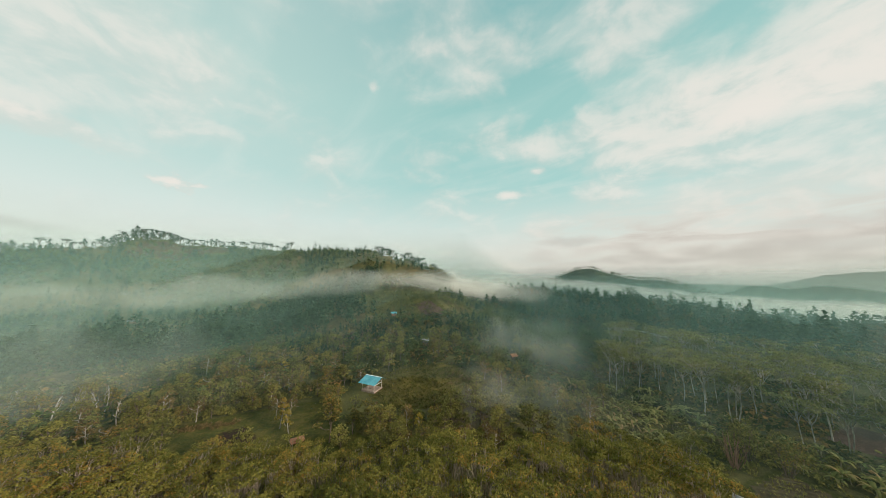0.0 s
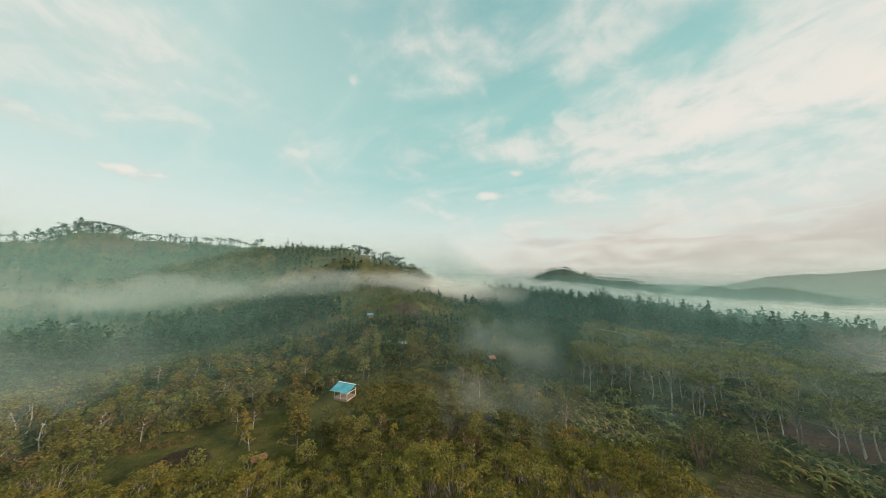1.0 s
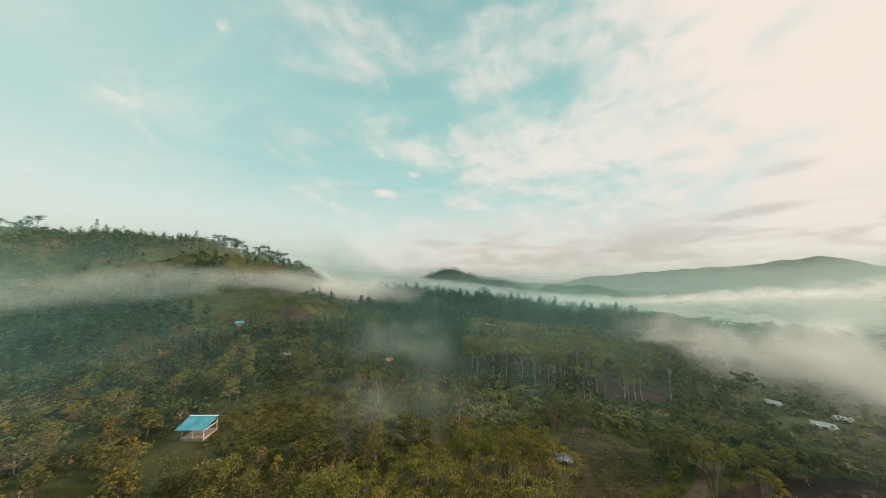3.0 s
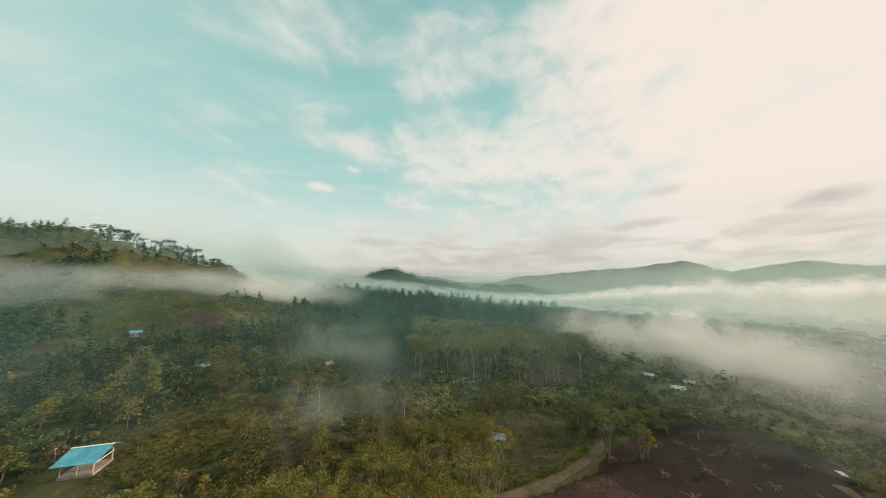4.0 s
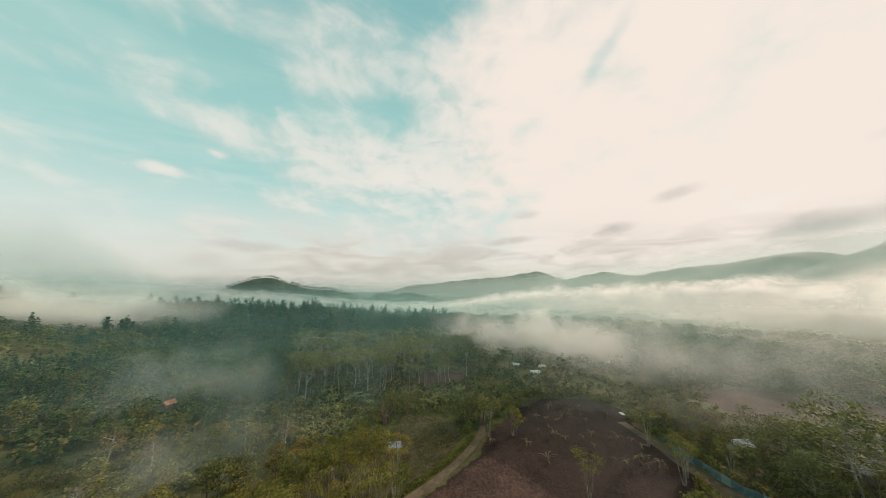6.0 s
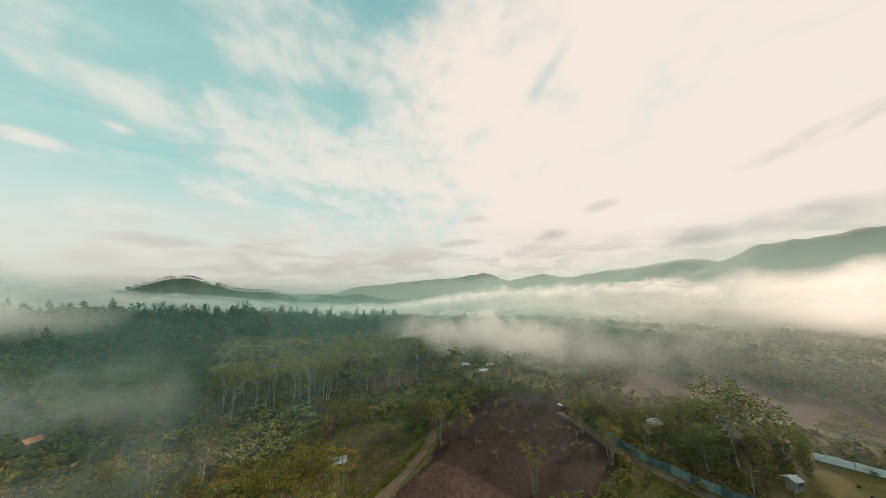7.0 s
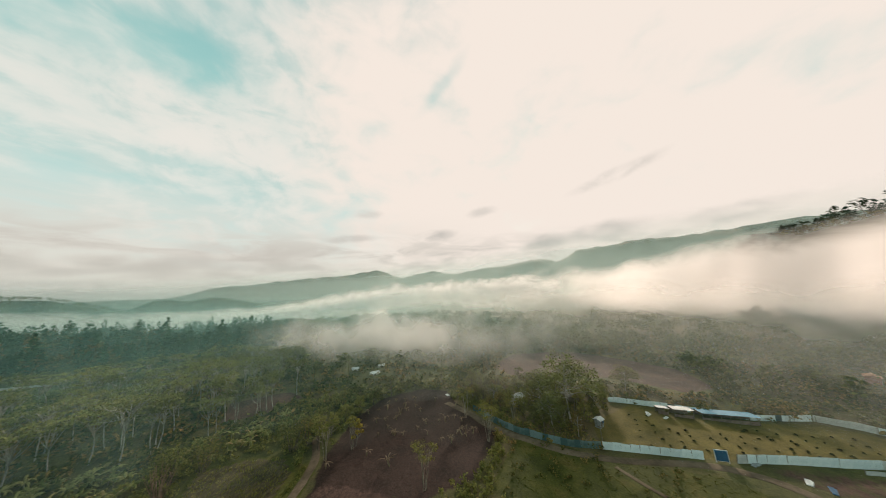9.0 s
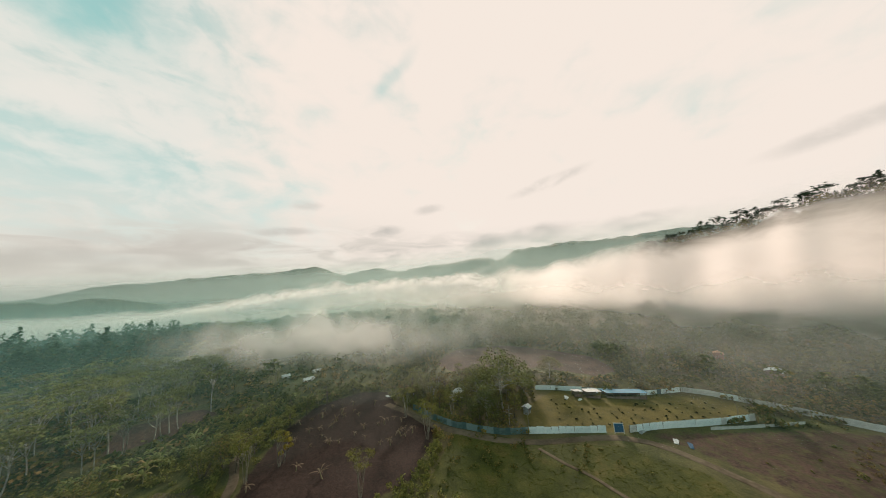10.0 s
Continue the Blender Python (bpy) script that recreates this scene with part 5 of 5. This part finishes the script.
# ---- tracks and furrows ----
def strip(name, label, line, wide, mat, up=0.07):
    """A worn track that follows the land, with ragged edges and two sunken wheel ruts."""
    p = np.array(line, float)
    s = np.r_[0, np.cumsum(np.hypot(*np.diff(p, axis=0).T))]
    t = np.arange(0, s[-1], 0.7)
    x, y = np.interp(t, s, p[:, 0]), np.interp(t, s, p[:, 1])
    for _ in range(6):
        x[1:-1] = (x[:-2] + 2 * x[1:-1] + x[2:]) / 4
        y[1:-1] = (y[:-2] + 2 * y[1:-1] + y[2:]) / 4
    dx, dy = np.gradient(x), np.gradient(y)
    n = np.hypot(dx, dy)
    cols = []
    for k, dip in ((-1, -0.09), (-0.75, 0.02), (-0.45, -0.03), (0, 0.04), (0.45, -0.03), (0.75, 0.02), (1, -0.09)):
        w = wide / 2 * k * (1 + (0.18 * bumps(t, t * 0 + k, 2.0, 81) if abs(k) == 1 else 0))
        cx, cy = x - dy / n * w, y + dx / n * w
        cols.append(np.stack([cx, cy, height(cx, cy) + up + dip], -1))
    v = np.stack(cols, 1).reshape(-1, 3)
    me = mesh_of(name, v, grid_faces(len(t), 7)[:, ::-1], mat, True)
    return tagged(new(name, me), label, "track", kind="structure")


strip("road", "pale beaten earth track beside the ploughed field", ROAD, 1.8, MAT["track"])
strip("road", "earth track along the sheet fence", FENCE_ROAD, 2.3, MAT["track"])
strip("path", "worn footpath across the pasture", [(50.5, -32), (44.1, -33.6), (39.4, -35.9), (34, -37.0), (26, -41)], 0.9, MAT["track"])


def furrows(name, label, poly, ang, pitch, mat, lift=0.03, high=0.22):
    """Tilled ridges in straight rows inside a field."""
    c, s = math.cos(ang), math.sin(ang)
    p = np.array(poly)
    u, w = p @ [c, s], p @ [-s, c]
    uu, ww = np.meshgrid(np.arange(u.min(), u.max(), 1.3), np.arange(w.min(), w.max(), pitch / 4), indexing="ij")
    wob = 0.12 * bumps(uu, ww, 4, 91)
    x, y = uu * c - (ww + wob) * s, uu * s + (ww + wob) * c
    wave = np.cos(np.round(ww / (pitch / 4)) * np.pi / 2)
    z = height(x, y) + lift + high * np.clip(inside(poly, x, y) * 6 - 4.6, 0, 1) * (0.5 + 0.5 * wave) * (0.8 + 0.3 * bumps(x, y, 1.5, 92))
    f = grid_faces(*uu.shape)
    keep = inside(poly, x, y).ravel() > 0.75
    f = f[keep[f].all(1)]
    used = np.unique(f)
    back = np.zeros(uu.size, int)
    back[used] = np.arange(len(used))
    me = mesh_of(name, np.stack([x, y, z], -1).reshape(-1, 3)[used], back[f][:, ::-1], mat, False)
    return tagged(new(name, me), label, "field", kind="structure")


furrows("field", "dark tilled field in straight furrows", PLOUGHED, math.atan2(-3.9, 9.2), 0.95, MAT["furrow"])

c, q = math.cos(math.atan2(-3.9, 9.2)), math.sin(math.atan2(-3.9, 9.2))
rows = []
for k in range(-60, 90):
    for j in range(-10, 160):
        u, w = j * 0.6 + rng.uniform(-0.2, 0.2), k * 0.95
        x, y = u * c - w * q, u * q + w * c
        if 36 < x < 68 and 29 < y < 54 and float(inside(PLOUGHED, x, y)) > 0.95 and rng.random() < 0.8:
            rows.append((x, y))
stuff("seedlings", "rows of low green seedlings along the furrows", "crop", rows, [(v + (0, 0, 0.22), f) for v, f in [tuft_shape(7, 0.5) for _ in range(3)]], MAT["bush"], (0.7, 1.2))

# ---- bananas, bamboo and single plants ----
def dry_banana(x, y, scale):
    t = thing("banana_plant", "withered banana plant with hanging straw leaves", "banana plant", "withered banana plants", on_land(x, y, -0.1), rng.uniform(0, 360), scale * 0.8)
    t.matrix_basis = t.matrix_basis @ pose(0, 0, 0, rng.uniform(-14, 14), rng.uniform(-14, 14), 0)
    stem, fronds = banana_shape(2.9, 9, rng.uniform(0.15, 0.9), 0.0, 0.15)
    part("stem", stem, MAT["stem"], t, smooth=True)
    for f in fronds:
        part("leaf", f, MAT["straw"], t)


for x, y, s in ((57.8, 13.3, 1.15), (69.1, 13.1, 0.8), (72.8, -0.3, 1.1), (64, -0.7, 1.15), (66.7, -3.7, 1.25), (67, -6.5, 1.1), (85.2, 1.6, 1.0), (83.9, 11.2, 1.1), (83.5, 16.3, 1.1),
                (79.1, 12, 0.9), (62, 18.8, 0.9), (59.2, 26.6, 0.9), (81.1, -4, 1.0), (76, 18.5, 0.8), (88, 8, 0.9)):
    dry_banana(x, y, s)
for x, y in scatter(24, (60, -10), (95, 24), lambda x, y: float(inside(BIG_SOIL, x, y)) > 0.95 and x > 62 + 0.3 * abs(y), 2.2):
    dry_banana(x, y, rng.uniform(0.5, 0.9))

ban_models = []
for k in range(4):
    stem, fronds = banana_shape(rng.uniform(2.8, 3.8), 9, rng.uniform(0.35, 0.6))
    ban_models.append((mesh_of("stem", *stem, MAT["stem"], True), mesh_of("leaves", *joined(fronds), MAT["banana"])))


def banana(x, y, scale=1.0):
    t = thing("banana_plant", "green banana plant with broad arching leaves", "banana plant", "banana grove", on_land(x, y, -0.1), rng.uniform(0, 360), scale * rng.uniform(0.5, 0.85))
    stem, top = ban_models[int(rng.integers(4))]
    part("stem", stem, None, t)
    part("leaves", top, None, t)


GROVE = [(34, 84), (46, 92), (60, 88), (64, 72), (60, 60), (50, 58), (41, 60), (34, 70)]
STRIP = [(62, 64), (76, 56), (84, 44), (80, 38), (68, 46), (60, 56)]
for x, y in scatter(125, (32, 56), (66, 94), lambda x, y: float(inside(GROVE, x, y)) > 0.5, 1.5):
    banana(x, y)
for x, y in scatter(45, (58, 36), (86, 66), lambda x, y: float(inside(STRIP, x, y)) > 0.5 and free(x, y), 1.6):
    banana(x, y)
for x, y in scatter(26, (68, 14), (104, 34), lambda x, y: free(x, y) and float(inside([(70, 27), (86, 18), (100, 14), (104, 26), (84, 32)], x, y)) > 0.5, 2.0):
    banana(x, y, 0.9)
for x, y in ((-63.7, 61.7), (-62.6, 63.5), (-63.1, 67.2), (-86.1, 63.1), (-83.1, 63.6), (-65, 62.5), (38, 64), (14, 72)):
    banana(x, y, 1.1)


def bamboo(x, y, label, n, tall, leafy, mat):
    t = thing("bamboo_clump", label, "bamboo", "bamboo clumps", on_land(x, y, -0.2))
    tips = []
    for k in range(n):
        a, o = rng.uniform(0, 6.28), rng.uniform(0.1, 0.7)
        out = rng.uniform(0.6, 2.2)
        pts = bent((math.cos(a) * o, math.sin(a) * o, 0), (math.cos(a) * (o + out), math.sin(a) * (o + out), tall * rng.uniform(0.7, 1.05)), 6, 0.05)
        part("culm", tube(pts, np.linspace(0.06, 0.02, 6), 5), mat, t)
        tips.append(pts[3:])
    c = np.concatenate(tips)
    if leafy:
        pts = np.repeat(c, leafy // len(c) + 1, 0)
        pts = pts + rng.normal(size=pts.shape) * (0.75, 0.75, 0.9)
        part("foliage", leaves(pts, 0.42, 0.5, 0.3, 0.3), MAT["broad"], t)


bamboo(54.4, 53.9, "bare reddish bamboo clump spreading like a fan", 26, 6.2, 120, MAT["culm"])
bamboo(58.2, 55.0, "tall leafy dark green bamboo clump", 16, 6.8, 1500, MAT["bark"])
bamboo(61.0, 51.5, "tall leafy dark green bamboo clump", 14, 6.0, 1300, MAT["bark"])
bamboo(66.5, 36.5, "tall leafy dark green bamboo clump", 14, 6.0, 1300, MAT["bark"])
bamboo(69.0, 33.5, "tall leafy dark green bamboo clump", 14, 6.2, 1300, MAT["bark"])
for x, y in ((50.2, 6.3), (64.9, 22.4), (63.3, -9.5), (66.2, -10.5), (74, -6), (62, 27.5)):
    plant(near_models, x, y, 0.8)
for x, y in ((68.5, 31), (72, 29), (75, 31.5), (66, 30.5), (78, 27), (82, 24), (88, 21), (93, 16), (97, 8), (99, -2), (92, 26), (86, 30)):
    plant(mid_models, x, y, 0.95)
stuff("field_bushes", "bushes growing on the soil and pasture edges", "shrubs",
      [(46.2, 12), (47, 11), (45.6, 13), (53, -27), (55, -24), (56, -25), (51, -29), (57, -21), (59, -19), (49, -31), (60, -23), (44, -38), (40, -43), (36, -46), (54, -14), (48, -9),
       (30, -70), (26, -74), (22, -78), (20, -84), (24, -86), (18, -90), (22, -94), (16, -82), (27, -80), (14, -96), (28, -90), (37, -88), (36, -92), (33, -99)]
      + ring(40, 48, 70, 100, 135, lambda x, y: float(inside(PASTURE, x, y)) > 0.6), bushes, MAT["bush"], (0.25, 0.9))


# ---- mist ----
def mist_material(name, colour, size, erode, pass_on=0.55):
    """Sheet standing in for thin water droplets: scatters light both ways, and lets the rest through."""
    m, n = material(name)
    pos = n.vec("MULTIPLY", n.add("ShaderNodeNewGeometry").outputs["Position"], (1.0, 1.0, 1.7))
    att = n.add("ShaderNodeAttribute")
    att.attribute_name = "mist"
    sep = n.add("ShaderNodeSeparateColor")
    n.put(sep.inputs[0], att.outputs["Color"])
    a = n.noise(pos, 1.0 / size, 6.0, 0.55, 0.6)
    b = n.noise(pos, 0.28 / size, 2.0, 0.5, 0.3)
    puff = n.math("SUBTRACT", n.math("ADD", n.math("MULTIPLY", a, 0.6), n.math("MULTIPLY", b, 0.4)), 0.5)
    shape = n.math("ADD", sep.outputs[0], n.math("MULTIPLY", puff, erode))
    soft = n.math("MULTIPLY", n.span(shape, 0.12, 0.95), n.span(sep.outputs[0], 0.0, 0.35))
    alpha = n.math("MULTIPLY", soft, sep.outputs[1], clamp=True)
    dif = n.add("ShaderNodeBsdfDiffuse")
    dif.inputs[0].default_value = (*colour, 1)
    tra = n.add("ShaderNodeBsdfTranslucent")
    tra.inputs[0].default_value = (*colour, 1)
    both = n.add("ShaderNodeMixShader")
    both.inputs[0].default_value = pass_on
    n.put(both.inputs[1], dif.outputs[0])
    n.put(both.inputs[2], tra.outputs[0])
    mx = n.add("ShaderNodeMixShader")
    n.put(mx.inputs[0], alpha)
    n.put(mx.inputs[1], n.add("ShaderNodeBsdfTransparent").outputs[0])
    n.put(mx.inputs[2], both.outputs[0])
    out = n.add("ShaderNodeOutputMaterial")
    n.put(out.inputs[0], mx.outputs[0])
    return m


MIST = mist_material("white_mist", (1.0, 0.90, 0.85), 20.0, 1.8)
# mist itself is white; WISP and PUFF have the hill's cool shade painted in
WISP = mist_material("cool_shaded_wisps", (0.74, 0.88, 0.83), 17.0, 2.1)
PUFF = mist_material("cool_shaded_hill_fog", (0.74, 0.86, 0.81), 22.0, 3.2)
CALM = mist_material("still_valley_fog", (0.97, 0.94, 0.90), 34.0, 1.1)
BILLOW = mist_material("billowing_fog", (0.88, 0.85, 0.83), 20.0, 2.0, 0.52)
TORN = mist_material("torn_wisps", (0.84, 0.90, 0.85), 11.0, 3.0)
# the blue-green of hazy air is put into the sheet colour
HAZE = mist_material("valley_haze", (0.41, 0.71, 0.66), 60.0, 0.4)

THICK = mist_material("thick_valley_fog", (1.0, 0.945, 0.935), 26.0, 1.0, 0.94)
FOG = mist_material("grey_fog", (0.90, 0.93, 0.89), 26.0, 1.5)
# paler haze tint for the far sheets, also put into the colour
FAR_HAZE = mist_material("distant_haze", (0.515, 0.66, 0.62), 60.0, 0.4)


def layer(az, dist, low, top, dens, shift=0.0, wave=2.0, edge=5.0, peak=0.45, seed=0, fall=0.0, grain=0.9):
    """One curved sheet of mist between bearings; dist, low, top and dens are given at the bearings az."""
    a = np.arange(az[0], az[-1] + 0.01, grain)
    t = np.linspace(0, 1, 14)
    r = np.interp(a, az, dist) + shift + 4 * bumps(a * 1.0, a * 0, 9, 40 + seed)
    zl = np.interp(a, az, low)
    zt = np.interp(a, az, top) + wave * (bumps(a, a * 0, 6, 50 + seed) + 0.6 * bumps(a, a * 0, 2.3, 60 + seed))
    side = np.clip(np.minimum(a - a[0], a[-1] - a) / edge, 0, 1)
    side = side * side * (3 - 2 * side)
    aa, tt = np.meshgrid(np.radians(a), t, indexing="ij")
    # the sheet leans and billows a little
    rr = r[:, None] + 5 * (tt - 0.5) + 0.9 * bumps(np.degrees(aa), tt * 9, 3, 70 + seed)
    zz = zl[:, None] + (zt - zl)[:, None] * tt
    shape = np.minimum(tt / peak, (1 - tt) / ((1 - peak) * (1 - fall)))
    shape = np.minimum(shape, 1.0)
    shape = shape ** 0.8 * side[:, None]
    v = np.stack([rr * np.sin(aa), rr * np.cos(aa), zz], -1).reshape(-1, 3)
    d = np.repeat(np.interp(a, az, dens)[:, None], len(t), 1)
    col = np.stack([shape, d, shape * 0, shape * 0 + 1], -1).reshape(-1, 4)
    return v, grid_faces(len(a), len(t)), col


def mist(name, label, layers, mat):
    vs, fs, cs, k = [], [], [], 0
    for v, f, c in layers:
        vs.append(v)
        fs.append(f + k)
        cs.append(c)
        k += len(v)
    me = mesh_of(name, np.concatenate(vs), np.concatenate(fs), mat, True)
    att = me.attributes.new("mist", "FLOAT_COLOR", "POINT")
    att.data.foreach_set("color", np.concatenate(cs).astype(np.float32).ravel())
    return tagged(new(name, me), label, "mist", kind="stuff")


def bank(az, dist, low, top, dens, count, step, seed, **kw):
    """Several sheets, one behind another."""
    return [layer(az, dist, low, top, dens, step * k, seed=seed + k, **kw) for k in range(count)]


# aerial haze painted as blue-green tinted sheets, thickening with distance; the nearest lift darks
mist("valley_haze", "thin blue-green tinted sheets painting morning haze over the valley",
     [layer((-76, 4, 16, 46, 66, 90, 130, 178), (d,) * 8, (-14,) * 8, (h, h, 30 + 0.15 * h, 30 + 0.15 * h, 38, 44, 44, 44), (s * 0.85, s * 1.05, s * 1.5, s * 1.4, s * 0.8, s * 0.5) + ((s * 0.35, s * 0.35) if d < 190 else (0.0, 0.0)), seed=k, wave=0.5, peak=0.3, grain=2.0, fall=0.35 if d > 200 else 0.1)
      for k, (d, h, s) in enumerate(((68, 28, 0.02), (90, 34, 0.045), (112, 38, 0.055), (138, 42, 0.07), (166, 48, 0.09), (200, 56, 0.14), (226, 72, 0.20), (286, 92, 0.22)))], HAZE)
mist("distant_haze", "pale tinted sheets painting haze before the far mountains",
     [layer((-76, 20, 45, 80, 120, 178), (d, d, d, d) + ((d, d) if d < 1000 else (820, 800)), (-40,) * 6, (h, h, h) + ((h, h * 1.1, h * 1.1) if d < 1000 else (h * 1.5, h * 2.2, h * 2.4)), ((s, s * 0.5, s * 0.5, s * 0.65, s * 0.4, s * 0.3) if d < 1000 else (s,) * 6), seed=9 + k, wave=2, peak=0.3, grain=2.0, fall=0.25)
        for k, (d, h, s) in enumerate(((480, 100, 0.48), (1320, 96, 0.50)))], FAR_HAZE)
# fog lying between the pine hill and the woods before it
mist("fog_bank", "low white fog lying before the pine hill",
     bank((-34, -24, -14, -6, 2, 8, 13, 19, 26), (192, 184, 177, 174, 176, 182, 190, 198, 204), (22, 25, 26, 25, 20, 15, 14, 14, 14), (35, 38, 39, 39, 38, 36, 34, 32, 30),
          (0.03, 0.07, 0.16, 0.34, 0.55, 0.52, 0.36, 0.18, 0.05), 2, 5, 1, peak=0.5, edge=8, wave=3), FOG)
mist("fog_bank", "patchy fog, tinted cool as in shade, drifting along the hill foot",
     bank((-68, -56, -46, -34, -22, -10), (158, 160, 158, 158, 160, 164), (18, 19, 18, 19, 21, 23), (36, 37, 35, 34, 36, 38), (0.10, 0.12, 0.12, 0.11, 0.10, 0.08), 3, 8, 5, peak=0.5, wave=4), PUFF)
# fog filling the far valley, and climbing the steep hill
mist("fog_bank", "white fog filling the far valley",
     bank((-6, 1, 8, 15, 24, 35, 45, 56, 64, 70, 78, 86), (440, 440, 440, 440, 430, 420, 420, 420, 410, 400, 400, 400), (-20,) * 12, (47, 46, 44, 42, 38, 29, 21, 18, 21, 27, 34, 40), (0.6, 0.75, 0.8, 0.85, 0.9, 0.95, 0.95, 0.95, 0.95, 0.95, 0.95, 0.9), 2, 22, 11, peak=0.7), CALM)
mist("fog_bank", "billowing bright fog bank below the far mountains",
     bank((60, 70, 80, 92, 104, 114, 126), (385, 375, 360, 350, 340, 328, 316), (2, 2, 2, 4, 4, 5, 5),
          (20, 28, 39, 44, 50, 55, 58), (0.5, 0.66, 0.8, 0.86, 0.88, 0.88, 0.8), 2, 14, 17, peak=0.4, wave=6.0, fall=0.3, edge=16), BILLOW)
mist("fog_bank", "thick bright fog climbing the steep hill",
     bank((108, 119, 130, 140, 150, 160, 170, 184), (300, 290, 272, 248, 228, 216, 210, 206), (10, 9, 6, 4, 3, 2, 2, 2),
          (46, 53, 59, 67, 73, 77, 80, 84), (0.3, 0.5, 0.78, 0.93, 0.98, 0.98, 0.98, 0.98), 1, 0, 19, peak=0.34, wave=4.0, fall=0.5, edge=22), THICK)
# nearer wisps
mist("mist_wisp", "thin mist drifting above the valley woods",
     bank((52, 62, 72, 82, 92, 102, 112, 124), (150, 145, 135, 125, 112, 112, 122, 130), (0, 0, 1, 2, 3, 3, 4, 4), (18, 23, 25, 25, 23, 22, 24, 24), (0.08, 0.19, 0.34, 0.4, 0.33, 0.2, 0.1, 0.04), 2, 13, 23, peak=0.55, wave=6, edge=12), BILLOW)
mist("mist_wisp", "wisp of mist rising from the woods",
     bank((2, 12, 20, 28, 38), (112, 110, 104, 98, 94), (-3, -3, -3, -3, -3), (15, 23, 19, 13, 10), (0.06, 0.17, 0.15, 0.08, 0.04), 2, 9, 29, edge=9, wave=5), TORN)
mist("mist_wisp", "faint mist hanging among the near trees",
     bank((-4, 12, 24, 36, 52), (66, 66, 65, 66, 70), (-3, -3, -3, -3, -1), (9, 14, 15, 16, 16), (0.07, 0.14, 0.07, 0.02, 0.008), 2, 8, 33, edge=14, wave=5), TORN)
mist("mist_wisp", "grey mist, tinted cool as in shade, over the woods at the hill foot",
     bank((-74, -60, -52, -44, -34), (104, 104, 104, 106, 110), (-3, -3, -3, -1, 2), (33, 30, 26, 22, 18), (0.11, 0.10, 0.08, 0.05, 0.02), 2, 12, 37, edge=10, wave=4), WISP)
mist("mist_veil", "thin warm mist spreading over the far woods",
     bank((72, 84, 100, 116, 134, 152, 180), (238, 233, 226, 216, 200, 178, 166), (2,) * 7, (24, 30, 34, 38, 40, 40, 40), (0.14, 0.2, 0.25, 0.31, 0.38, 0.4, 0.4), 1, 0, 41, peak=0.6, wave=4, edge=14)
     + bank((92, 104, 120, 138, 156, 180), (160, 156, 148, 138, 130, 126), (-3,) * 6, (18, 22, 24, 24, 24, 24), (0.03, 0.07, 0.11, 0.15, 0.18, 0.18), 1, 0, 44, peak=0.5, wave=3, edge=14)
     + bank((66, 84, 100, 120, 140, 160, 180), (92, 88, 86, 88, 98, 104, 100), (-3,) * 7, (13, 15, 16, 16, 16, 16, 16), (0.03, 0.05, 0.055, 0.06, 0.065, 0.07, 0.07), 1, 0, 51, peak=0.55, wave=3, edge=14), MIST)
